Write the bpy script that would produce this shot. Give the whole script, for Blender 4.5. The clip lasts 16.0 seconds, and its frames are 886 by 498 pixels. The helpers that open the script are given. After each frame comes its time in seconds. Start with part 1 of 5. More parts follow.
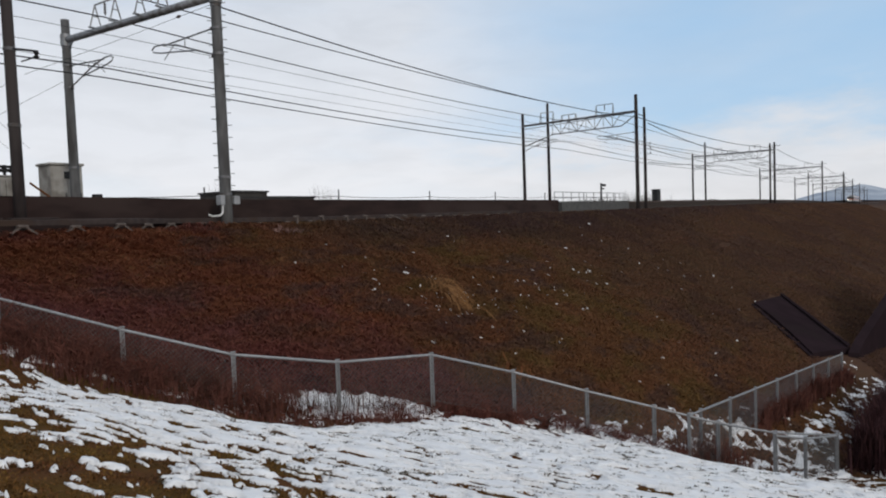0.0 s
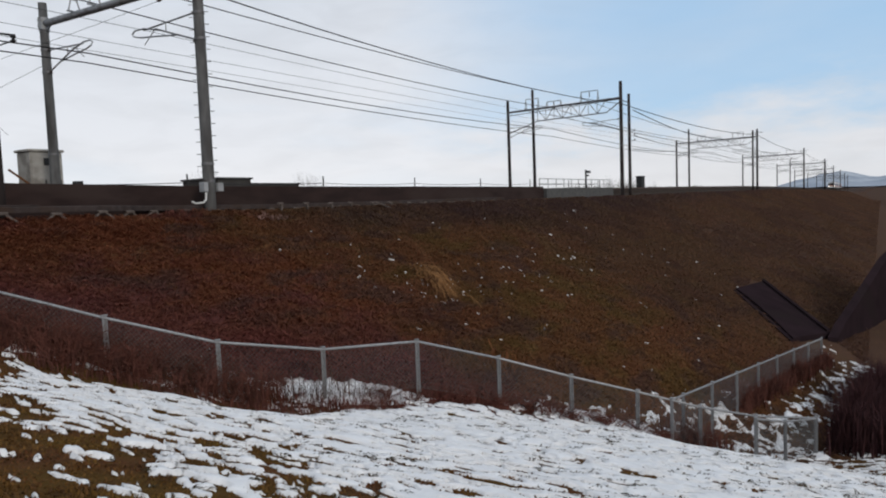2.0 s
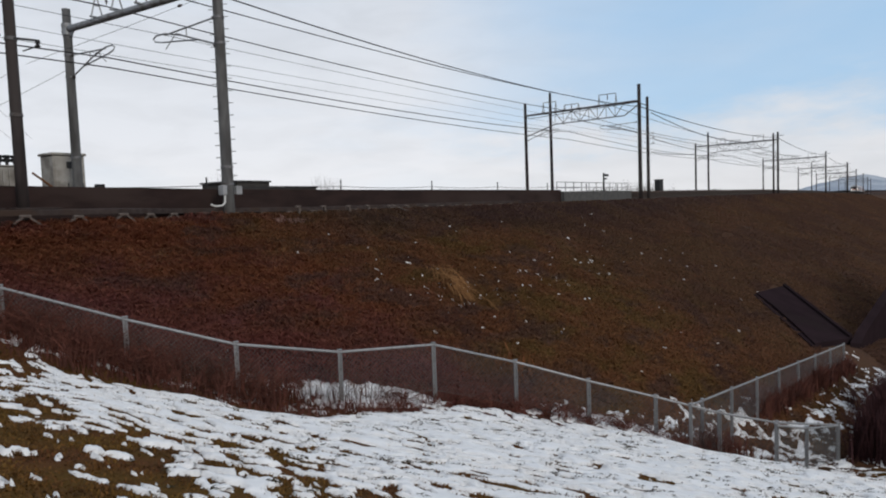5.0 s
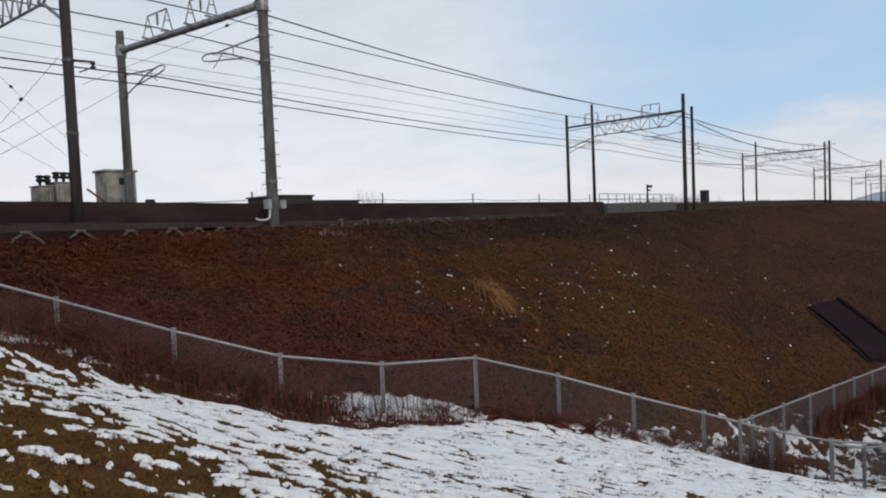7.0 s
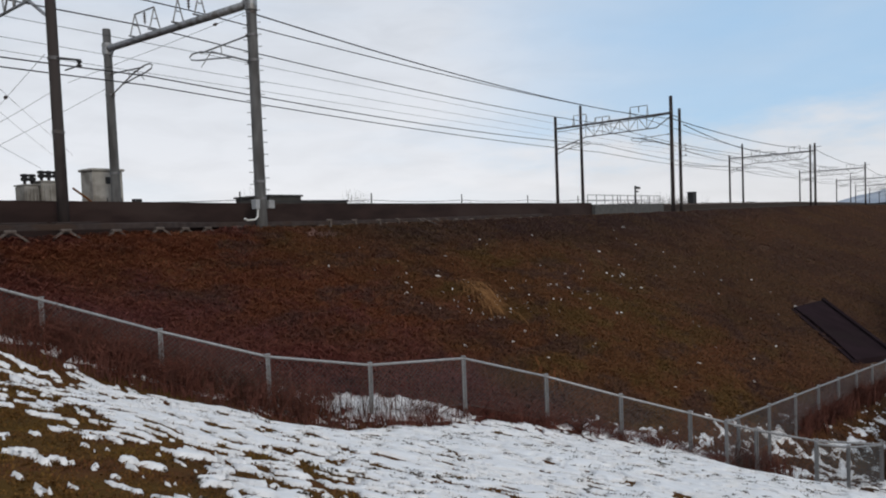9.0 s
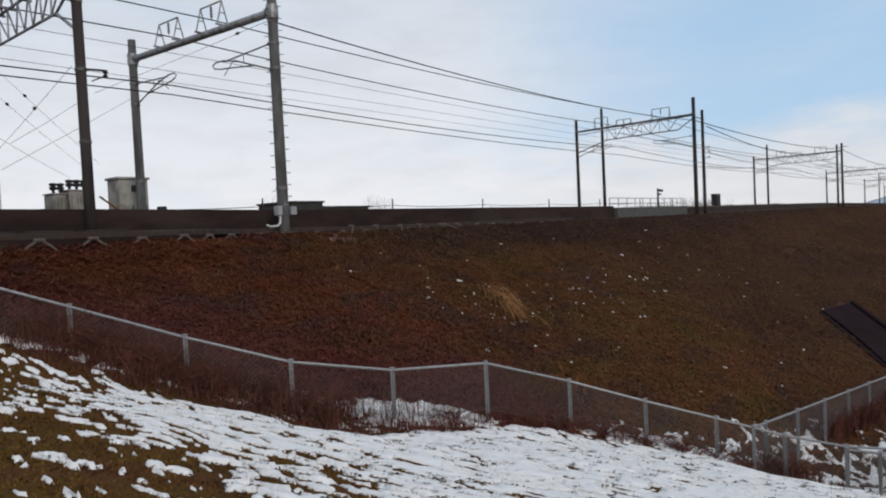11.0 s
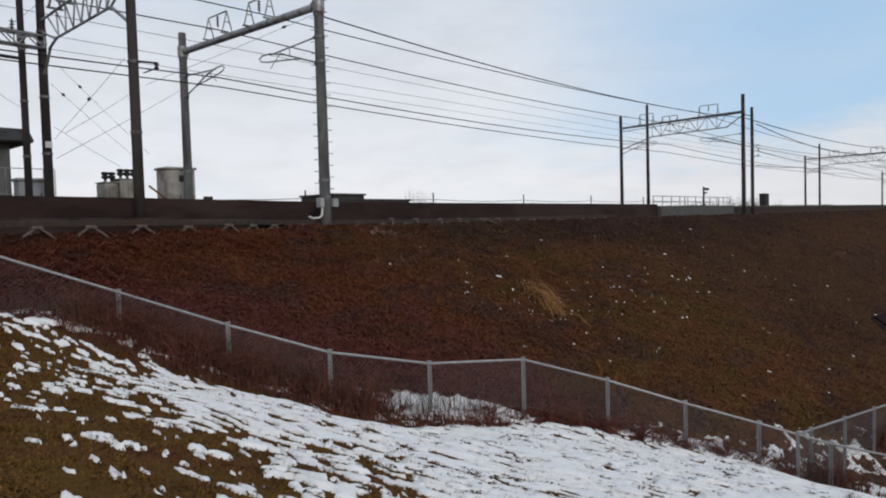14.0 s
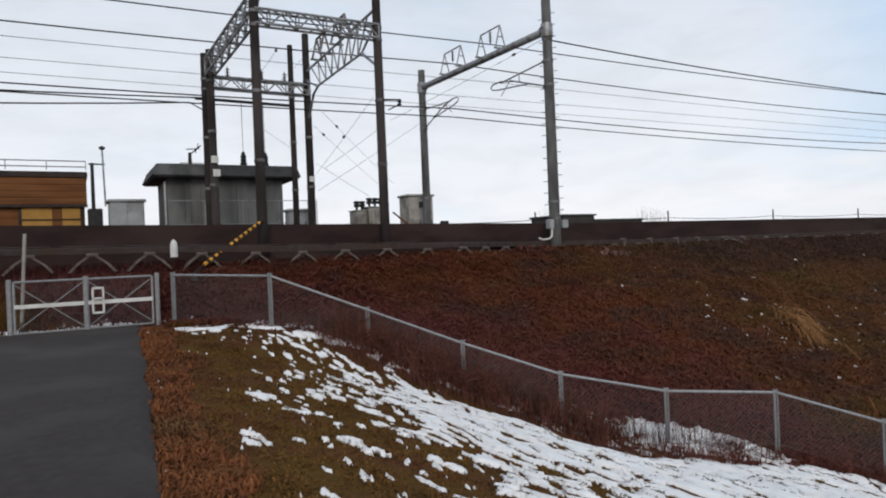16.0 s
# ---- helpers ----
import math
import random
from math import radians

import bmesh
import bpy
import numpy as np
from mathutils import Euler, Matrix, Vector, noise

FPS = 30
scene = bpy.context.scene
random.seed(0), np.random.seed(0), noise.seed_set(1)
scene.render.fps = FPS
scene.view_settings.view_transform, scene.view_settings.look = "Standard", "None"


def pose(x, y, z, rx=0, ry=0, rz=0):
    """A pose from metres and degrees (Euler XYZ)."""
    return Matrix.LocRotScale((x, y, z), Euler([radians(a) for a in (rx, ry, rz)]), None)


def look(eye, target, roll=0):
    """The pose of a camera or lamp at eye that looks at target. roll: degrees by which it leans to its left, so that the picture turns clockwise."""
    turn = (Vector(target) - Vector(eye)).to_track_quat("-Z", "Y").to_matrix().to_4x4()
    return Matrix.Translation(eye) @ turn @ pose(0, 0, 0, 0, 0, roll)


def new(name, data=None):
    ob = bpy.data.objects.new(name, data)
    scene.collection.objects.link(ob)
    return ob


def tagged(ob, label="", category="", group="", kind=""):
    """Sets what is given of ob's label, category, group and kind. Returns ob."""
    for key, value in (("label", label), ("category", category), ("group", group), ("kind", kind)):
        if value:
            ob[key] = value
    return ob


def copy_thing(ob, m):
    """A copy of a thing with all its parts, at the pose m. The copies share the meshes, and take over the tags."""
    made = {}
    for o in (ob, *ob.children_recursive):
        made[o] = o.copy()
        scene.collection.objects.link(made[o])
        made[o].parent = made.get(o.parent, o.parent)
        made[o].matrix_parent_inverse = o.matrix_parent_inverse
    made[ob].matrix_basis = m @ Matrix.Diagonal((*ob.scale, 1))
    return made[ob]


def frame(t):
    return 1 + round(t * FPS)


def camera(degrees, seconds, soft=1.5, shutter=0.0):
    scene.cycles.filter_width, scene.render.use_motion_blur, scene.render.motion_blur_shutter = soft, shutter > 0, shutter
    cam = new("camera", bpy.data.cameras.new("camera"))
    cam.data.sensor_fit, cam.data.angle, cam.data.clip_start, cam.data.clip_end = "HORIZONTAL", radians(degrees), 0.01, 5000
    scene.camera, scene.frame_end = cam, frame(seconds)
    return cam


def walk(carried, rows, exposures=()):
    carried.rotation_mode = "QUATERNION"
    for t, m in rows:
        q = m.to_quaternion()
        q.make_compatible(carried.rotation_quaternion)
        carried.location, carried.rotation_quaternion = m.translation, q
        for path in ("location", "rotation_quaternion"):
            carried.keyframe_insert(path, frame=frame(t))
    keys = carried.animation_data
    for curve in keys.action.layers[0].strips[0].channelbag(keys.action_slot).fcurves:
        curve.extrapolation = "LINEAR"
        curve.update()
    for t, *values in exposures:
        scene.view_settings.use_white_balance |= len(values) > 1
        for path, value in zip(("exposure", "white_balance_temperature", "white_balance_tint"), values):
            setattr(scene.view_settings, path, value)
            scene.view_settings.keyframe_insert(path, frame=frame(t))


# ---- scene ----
cam = camera(66.03, 16.0, soft=2.0)
PATH = [(0, 87.15, 2.1, -56.09), (0.5, 86.81, 1.92, -56.68), (1, 86.2, 1.8, -55.83), (1.5, 86.37, 1.62, -56.27), (2, 86.0, 2.16, -57.33), (2.5, 86.25, 1.82, -56.92),
        (3, 85.98, 1.81, -56.66), (5.5, 86.47, 2.16, -55.79), (6, 86.65, 2.3, -55.62), (6.5, 87.07, 2.3, -54.56), (7, 87.53, 2.42, -52.45), (7.5, 87.7, 2.15, -51.09),
        (8, 87.32, 2.23, -52.93), (8.5, 87.17, 2.35, -53.92), (9, 87.54, 2.23, -53.39), (11.5, 88.1, 2.65, -50.82), (12, 88.21, 2.48, -49.21), (12.5, 88.33, 2.74, -46.76),
        (13, 88.19, 2.38, -46.13), (13.5, 87.74, 1.77, -46.85), (14, 87.69, 1.61, -48.25), (14.5, 88.13, 1.61, -47.1), (15, 88.27, 1.51, -43.59), (15.5, 88.52, 1.65, -38.18),
        (16, 90.14, 2.41, -29.11)]
EYE = 1.6
walk(cam, [(t, pose(0, 0, EYE, rx, ry, rz)) for t, rx, ry, rz in PATH], [(0, 0.0), (14.5, 0.0), (15.4, 0.02), (16, 0.14)])

# ---- world and light: a bright winter overcast, opening to blue along the line ----
world = bpy.data.worlds.new("world")
scene.world = world
world.use_nodes = True
wt = world.node_tree
wt.nodes.clear()


def wn(kind, **props):
    n = wt.nodes.new(kind)
    for k, v in props.items():
        n.inputs[k].default_value = v
    return n


SUN_AZ, SUN_EL = 200.0, 24.0
sky = wn("ShaderNodeTexSky")
sky.sky_type, sky.sun_disc = "NISHITA", False
sky.sun_elevation, sky.sun_rotation = radians(SUN_EL), radians(SUN_AZ)
sky.dust_density, sky.ozone_density = 0.6, 3.0
skyl = wn("ShaderNodeMix")
skyl.data_type, skyl.blend_type = "RGBA", "MULTIPLY"
skyl.inputs[0].default_value = 1.0
skyl.inputs[7].default_value = (0.11, 0.11, 0.11, 1)
wt.links.new(sky.outputs[0], skyl.inputs[6])
tc = wn("ShaderNodeTexCoord")
mp = wn("ShaderNodeMapping")
mp.inputs["Scale"].default_value = (1.3, 1.3, 4.5)
wt.links.new(tc.outputs["Generated"], mp.inputs[0])
cn = wn("ShaderNodeTexNoise", Scale=2.1, Detail=5.0, Roughness=0.5, Distortion=0.3)
wt.links.new(mp.outputs[0], cn.inputs["Vector"])
sep = wn("ShaderNodeSeparateXYZ")
wt.links.new(tc.outputs["Generated"], sep.inputs[0])
# cloud cover thins towards +x (along the railway) above the horizon
thin = wn("ShaderNodeMapRange")
thin.interpolation_type = "SMOOTHSTEP"
for k, v in (("From Min", 0.73), ("From Max", 1.0), ("To Min", 0.0), ("To Max", 0.9)):
    thin.inputs[k].default_value = v
wt.links.new(sep.outputs["X"], thin.inputs["Value"])
high = wn("ShaderNodeMapRange")
high.interpolation_type = "SMOOTHSTEP"
for k, v in (("From Min", 0.055), ("From Max", 0.15), ("To Min", 0.0), ("To Max", 1.0)):
    high.inputs[k].default_value = v
wob = wn("ShaderNodeTexNoise", Scale=5.0, Detail=6.0, Roughness=0.6)
wt.links.new(mp.outputs[0], wob.inputs["Vector"])
wobs = wn("ShaderNodeMath")
wobs.operation = "MULTIPLY_ADD"
wobs.inputs[1].default_value, wobs.inputs[2].default_value = -0.17, 0.085
wt.links.new(wob.outputs["Fac"], wobs.inputs[0])
lift = wn("ShaderNodeMath")
lift.operation = "ADD"
wt.links.new(sep.outputs["Z"], lift.inputs[0])
wt.links.new(wobs.outputs[0], lift.inputs[1])
wt.links.new(lift.outputs[0], high.inputs["Value"])
gap = wn("ShaderNodeMath")
gap.operation = "MULTIPLY"
wt.links.new(thin.outputs[0], gap.inputs[0])
wt.links.new(high.outputs[0], gap.inputs[1])
var = wn("ShaderNodeMapRange")
for k, v in (("From Min", 0.3), ("From Max", 0.7), ("To Min", -0.16), ("To Max", 0.16)):
    var.inputs[k].default_value = v
wt.links.new(cn.outputs["Fac"], var.inputs["Value"])
cover = wn("ShaderNodeMath")
cover.operation, cover.use_clamp = "ADD", True
wt.links.new(gap.outputs[0], cover.inputs[0])
wt.links.new(var.outputs[0], cover.inputs[1])
# cloud brightness: whiter at the horizon, greyer-blue aloft
cr = wn("ShaderNodeValToRGB")
cr.color_ramp.elements[0].position, cr.color_ramp.elements[0].color = 0.0, (0.86, 0.865, 0.89, 1)
cr.color_ramp.elements[1].position, cr.color_ramp.elements[1].color = 0.42, (0.60, 0.66, 0.75, 1)
e = cr.color_ramp.elements.new(0.10)
e.color = (0.79, 0.815, 0.865, 1)
wt.links.new(sep.outputs["Z"], cr.inputs[0])
cm = wn("ShaderNodeMix")
cm.data_type = "RGBA"
wt.links.new(cover.outputs[0], cm.inputs[0])
puff = wn("ShaderNodeTexNoise", Scale=7.0, Detail=7.0, Roughness=0.55, Distortion=0.4)
wt.links.new(mp.outputs[0], puff.inputs["Vector"])
shade = wn("ShaderNodeMapRange")
for k, v in (("From Min", 0.42), ("From Max", 0.66), ("To Min", 1.01), ("To Max", 0.945)):
    shade.inputs[k].default_value = v
wt.links.new(puff.outputs["Fac"], shade.inputs["Value"])
shaded = wn("ShaderNodeMix")
shaded.data_type, shaded.blend_type = "RGBA", "MULTIPLY"
shaded.inputs[0].default_value = 1.0
wt.links.new(cr.outputs[0], shaded.inputs[6])
# the low cloud bank down the line is greyer
bank = wn("ShaderNodeMapRange")
bank.interpolation_type = "SMOOTHSTEP"
for k, v in (("From Min", 0.80), ("From Max", 0.99), ("To Min", 1.0), ("To Max", 0.91)):
    bank.inputs[k].default_value = v
wt.links.new(sep.outputs["X"], bank.inputs["Value"])
both = wn("ShaderNodeMath")
both.operation = "MULTIPLY"
wt.links.new(shade.outputs[0], both.inputs[0])
wt.links.new(bank.outputs[0], both.inputs[1])
wt.links.new(both.outputs[0], shaded.inputs[7])
wt.links.new(shaded.outputs[2], cm.inputs[6])
blue = wn("ShaderNodeMix")
blue.data_type = "RGBA"
blue.inputs[0].default_value = 0.75
blue.inputs[7].default_value = (0.42, 0.66, 0.93, 1)
wt.links.new(skyl.outputs[2], blue.inputs[6])
wt.links.new(blue.outputs[2], cm.inputs[7])
bg = wn("ShaderNodeBackground", Strength=1.0)
wt.links.new(cm.outputs[2], bg.inputs[0])
wo = wn("ShaderNodeOutputWorld")
wt.links.new(bg.outputs[0], wo.inputs[0])

sun = new("sun", bpy.data.lights.new("sun", "SUN"))
sun.data.energy, sun.data.angle, sun.data.color = 1.1, radians(16), (1.0, 0.91, 0.80)
az = radians(SUN_AZ)
sun.matrix_world = look((0, 0, 60), (0 - math.sin(az) * 50, 0 - math.cos(az) * 50, 60 - math.tan(radians(SUN_EL)) * 50))


# ---- materials ----
def mat(name, base, second=None, scale=8.0, rough=0.8, metal=0.0, bump=0.3, bump_scale=60.0, third=None, third_scale=1.0, third_at=(0.5, 0.62), stretch=(1, 1, 1), spec=0.1,
        per_object=0.0, emit=None):
    m = bpy.data.materials.new(name)
    m.use_nodes = True
    nt = m.node_tree
    b = nt.nodes["Principled BSDF"]
    b.inputs["Roughness"].default_value, b.inputs["Metallic"].default_value = rough, metal
    b.inputs["Specular IOR Level"].default_value = spec
    co = nt.nodes.new("ShaderNodeTexCoord")
    mg = nt.nodes.new("ShaderNodeMapping")
    mg.inputs["Scale"].default_value = stretch
    nt.links.new(co.outputs["Object"], mg.inputs[0])
    n1 = nt.nodes.new("ShaderNodeTexNoise")
    n1.inputs["Scale"].default_value, n1.inputs["Detail"].default_value = scale, 6
    nt.links.new(mg.outputs[0], n1.inputs["Vector"])
    rp = nt.nodes.new("ShaderNodeValToRGB")
    rp.color_ramp.elements[0].position, rp.color_ramp.elements[1].position = 0.35, 0.66
    rp.color_ramp.elements[0].color = (*base, 1)
    rp.color_ramp.elements[1].color = (*(second or [c * 0.75 for c in base]), 1)
    nt.links.new(n1.outputs["Fac"], rp.inputs[0])
    out = rp.outputs[0]
    if third:
        n2 = nt.nodes.new("ShaderNodeTexNoise")
        n2.inputs["Scale"].default_value, n2.inputs["Detail"].default_value = third_scale, 4
        nt.links.new(mg.outputs[0], n2.inputs["Vector"])
        r2 = nt.nodes.new("ShaderNodeMapRange")
        r2.inputs["From Min"].default_value, r2.inputs["From Max"].default_value = third_at
        nt.links.new(n2.outputs["Fac"], r2.inputs["Value"])
        mx = nt.nodes.new("ShaderNodeMix")
        mx.data_type = "RGBA"
        nt.links.new(r2.outputs[0], mx.inputs[0])
        nt.links.new(out, mx.inputs[6])
        mx.inputs[7].default_value = (*third, 1)
        out = mx.outputs[2]
    if per_object:
        ge = nt.nodes.new("ShaderNodeNewGeometry")
        hs = nt.nodes.new("ShaderNodeHueSaturation")
        vr = nt.nodes.new("ShaderNodeMapRange")
        vr.inputs["To Min"].default_value, vr.inputs["To Max"].default_value = 1 - per_object, 1 + per_object
        nt.links.new(ge.outputs["Random Per Island"], vr.inputs["Value"])
        nt.links.new(vr.outputs[0], hs.inputs["Value"])
        nt.links.new(out, hs.inputs["Color"])
        out = hs.outputs[0]
    nt.links.new(out, b.inputs["Base Color"])
    if bump:
        n3 = nt.nodes.new("ShaderNodeTexNoise")
        n3.inputs["Scale"].default_value, n3.inputs["Detail"].default_value = bump_scale, 5
        nt.links.new(mg.outputs[0], n3.inputs["Vector"])
        bp = nt.nodes.new("ShaderNodeBump")
        bp.inputs["Strength"].default_value, bp.inputs["Distance"].default_value = bump, 0.02
        nt.links.new(n3.outputs["Fac"], bp.inputs["Height"])
        nt.links.new(bp.outputs[0], b.inputs["Normal"])
    if emit:
        b.inputs["Emission Color"].default_value, b.inputs["Emission Strength"].default_value = (*emit[:3], 1), emit[3]
    return m


def slope_mat(name, tint, per_blade=0.0, relief=0.0):
    """Winter cover of the railway slope: rust brush at the near end, olive and dark patches, plain brown far off."""
    m = bpy.data.materials.new(name)
    m.use_nodes = True
    nt = m.node_tree
    b = nt.nodes["Principled BSDF"]
    b.inputs["Roughness"].default_value, b.inputs["Specular IOR Level"].default_value = 0.95, 0.02
    co = nt.nodes.new("ShaderNodeTexCoord")
    xyz = nt.nodes.new("ShaderNodeSeparateXYZ")
    nt.links.new(co.outputs["Object"], xyz.inputs[0])

    def noise(scale, shift, detail=4):
        mg = nt.nodes.new("ShaderNodeMapping")
        mg.inputs["Location"].default_value, mg.inputs["Scale"].default_value = (shift, shift * 0.7, 0), (0.75, 1.25, 1.25)
        nt.links.new(co.outputs["Object"], mg.inputs[0])
        n = nt.nodes.new("ShaderNodeTexNoise")
        n.inputs["Scale"].default_value, n.inputs["Detail"].default_value, n.inputs["Roughness"].default_value = scale, detail, 0.6
        nt.links.new(mg.outputs[0], n.inputs["Vector"])
        return n.outputs["Fac"]

    def ranged(sock, lo, hi, to0=0.0, to1=1.0):
        r = nt.nodes.new("ShaderNodeMapRange")
        r.interpolation_type = "SMOOTHSTEP"
        for key, val in (("From Min", lo), ("From Max", hi), ("To Min", to0), ("To Max", to1)):
            r.inputs[key].default_value = val
        nt.links.new(sock, r.inputs["Value"])
        return r.outputs[0]

    def plus(p, q):
        n = nt.nodes.new("ShaderNodeMath")
        n.operation = "ADD"
        nt.links.new(p, n.inputs[0])
        nt.links.new(q, n.inputs[1])
        return n.outputs[0]

    def blend(fac, p, q, how="MIX"):
        n = nt.nodes.new("ShaderNodeMix")
        n.data_type, n.blend_type = "RGBA", how
        for sock, val in ((n.inputs[0], fac), (n.inputs[6], p), (n.inputs[7], q)):
            if isinstance(val, tuple):
                sock.default_value = (*val, 1)
            elif isinstance(val, float):
                sock.default_value = val
            else:
                nt.links.new(val, sock)
        return n.outputs[2]

    near = ranged(xyz.outputs["X"], 9.0, 20.0, 0.40, 0.0)
    away = ranged(xyz.outputs["X"], 21.0, 38.0, 0.0, 0.85)
    rust = blend(ranged(noise(0.34, 7.0), 0.44, 0.60), (0.110, 0.045, 0.023), (0.096, 0.039, 0.031))
    col = blend(ranged(noise(0.45, 31.0), 0.47, 0.60), (0.100, 0.050, 0.025), (0.090, 0.056, 0.023))
    col = blend(ranged(plus(noise(0.24, 3.0), near), 0.56, 0.86), col, rust)
    col = blend(ranged(noise(0.62, 53.0), 0.50, 0.62, 0.0, 0.72), col, (0.060, 0.038, 0.031))
    col = blend(away, col, (0.070, 0.043, 0.029))
    rim = nt.nodes.new("ShaderNodeMath")
    rim.operation = "MULTIPLY"
    nt.links.new(ranged(xyz.outputs["Y"], 14.5, 17.3, 0.0, 0.75), rim.inputs[0])
    nt.links.new(ranged(xyz.outputs["X"], 15.0, 21.0), rim.inputs[1])
    col = blend(rim.outputs[0], col, (0.052, 0.035, 0.029))
    col = blend(ranged(noise(4.5, 11.0, 6), 0.53, 0.70, 0.0, 0.5), col, (0.150, 0.086, 0.038))
    across = nt.nodes.new("ShaderNodeMath")
    across.operation = "MULTIPLY_ADD"
    across.inputs[1].default_value = 0.8
    nt.links.new(xyz.outputs["X"], across.inputs[0])
    nt.links.new(xyz.outputs["Y"], across.inputs[2])
    plum = nt.nodes.new("ShaderNodeMath")
    plum.operation = "MULTIPLY"
    nt.links.new(ranged(across.outputs[0], 19.6, 23.0, 0.7, 0.0), plum.inputs[0])
    nt.links.new(ranged(xyz.outputs["X"], 12.0, 17.5, 1.0, 0.0), plum.inputs[1])
    col = blend(plum.outputs[0], col, (0.092, 0.036, 0.034))
    turf = blend(ranged(noise(0.8, 17.0), 0.42, 0.60), (0.092, 0.054, 0.016), (0.096, 0.045, 0.020))
    col = blend(ranged(across.outputs[0], 16.4, 17.4, 1.0, 0.0), col, turf)
    col = blend(1.0, col, tint, "MULTIPLY")
    if per_blade:
        ge = nt.nodes.new("ShaderNodeNewGeometry")
        hs = nt.nodes.new("ShaderNodeHueSaturation")
        nt.links.new(ranged(ge.outputs["Random Per Island"], 0, 1, 1 - per_blade, 1 + per_blade), hs.inputs["Value"])
        nt.links.new(col, hs.inputs["Color"])
        col = hs.outputs[0]
    nt.links.new(col, b.inputs["Base Color"])
    if per_blade:
        # dry leaves let half of the light through
        tr = nt.nodes.new("ShaderNodeBsdfTranslucent")
        nt.links.new(col, tr.inputs["Color"])
        half = nt.nodes.new("ShaderNodeMixShader")
        half.inputs[0].default_value = 0.5
        nt.links.new(b.outputs[0], half.inputs[1])
        nt.links.new(tr.outputs[0], half.inputs[2])
        nt.links.new(half.outputs[0], nt.nodes["Material Output"].inputs["Surface"])
    if relief:
        bp = nt.nodes.new("ShaderNodeBump")
        bp.inputs["Strength"].default_value, bp.inputs["Distance"].default_value = relief, 0.02
        nt.links.new(noise(18, 0.0, 5), bp.inputs["Height"])
        nt.links.new(bp.outputs[0], b.inputs["Normal"])
    return m


M_soil = slope_mat("soil_turf", (0.92, 0.88, 0.92), 0.0, 0.5)
M_blade_red = slope_mat("red_brush", (1.86, 1.58, 1.64), 0.18)
M_blade_brown = slope_mat("brown_grass", (1.90, 1.72, 1.74), 0.18)
M_blade_olive = slope_mat("olive_grass", (1.84, 1.72, 1.64), 0.18)
M_blade_dark = slope_mat("dark_weeds", (1.52, 1.42, 1.60), 0.18)
M_snow = mat("snow", (0.84, 0.835, 0.83), (0.75, 0.75, 0.755), 5.0, 0.65, bump=0.8, bump_scale=14, spec=0.2)
M_asphalt = mat("asphalt", (0.056, 0.048, 0.045), (0.043, 0.037, 0.035), 9.0, 0.85, bump=0.5, bump_scale=160, third=(0.066, 0.058, 0.054), third_scale=0.5)
M_bank = mat("bank_turf_blade", (0.122, 0.070, 0.017), (0.112, 0.050, 0.018), 1.5, 0.95, bump=0, per_object=0.4, third=(0.070, 0.036, 0.015), third_scale=0.9)
M_verge = mat("orange_brown_verge", (0.21, 0.078, 0.030), (0.112, 0.042, 0.020), 1.2, 0.95, bump=0, per_object=0.4, third=(0.12, 0.06, 0.026), third_scale=0.8)
M_straw = mat("dry_straw", (0.27, 0.135, 0.055), (0.17, 0.085, 0.036), 4.0, 0.9, bump=0, per_object=0.13)
M_plume = mat("pale_plume", (0.30, 0.18, 0.145), (0.22, 0.12, 0.095), 4.0, 0.9, bump=0, per_object=0.2)
M_thicket = mat("thicket_twig", (0.052, 0.022, 0.023), (0.036, 0.017, 0.018), 2.0, 0.9, bump=0, per_object=0.4)
M_stalk = mat("grey_brown_stalk", (0.105, 0.055, 0.036), (0.075, 0.042, 0.030), 3.0, 0.9, bump=0, per_object=0.4)
M_tuft = mat("tuft_blade", (0.048, 0.036, 0.016), (0.055, 0.036, 0.018), 3.0, 0.95, bump=0, per_object=0.3)
M_twig = mat("brush_twig", (0.122, 0.045, 0.033), (0.084, 0.036, 0.028), 3.0, 0.9, bump=0, per_object=0.4)
M_concrete = mat("pole_concrete", (0.140, 0.140, 0.140), (0.092, 0.092, 0.092), 5.0, 0.85, bump=0.3, third=(0.066, 0.064, 0.063), third_scale=1.4, stretch=(1, 1, 0.25))
M_polebrown = mat("pole_brown", (0.034, 0.027, 0.026), (0.021, 0.018, 0.018), 5.0, 0.75, bump=0.2, third=(0.055, 0.047, 0.045), third_scale=1.2, stretch=(1, 1, 0.25))
M_galv = mat("galvanised_steel", (0.33, 0.34, 0.35), (0.24, 0.25, 0.26), 9.0, 0.5, 0.55, bump=0.15, third=(0.17, 0.165, 0.16), third_scale=2.2)
M_fence = mat("fence_galvanised", (0.31, 0.31, 0.315), (0.23, 0.23, 0.235), 12.0, 0.5, 0.4, bump=0.15, third=(0.26, 0.26, 0.26), third_scale=3.0)
M_mesh = mat("chain_link_wire", (0.15, 0.15, 0.15), (0.105, 0.105, 0.105), 9.0, 0.6, 0.4, bump=0)
M_truss = mat("truss_steel", (0.20, 0.20, 0.205), (0.12, 0.12, 0.125), 7.0, 0.55, 0.45, bump=0.15, third=(0.08, 0.07, 0.065), third_scale=2.0)
M_wire = mat("wire", (0.030, 0.030, 0.033), (0.02, 0.02, 0.022), 3.0, 0.6, 0.3, bump=0)
M_porcelain = mat("insulator_porcelain", (0.10, 0.08, 0.075), (0.07, 0.055, 0.05), 9.0, 0.35, bump=0)
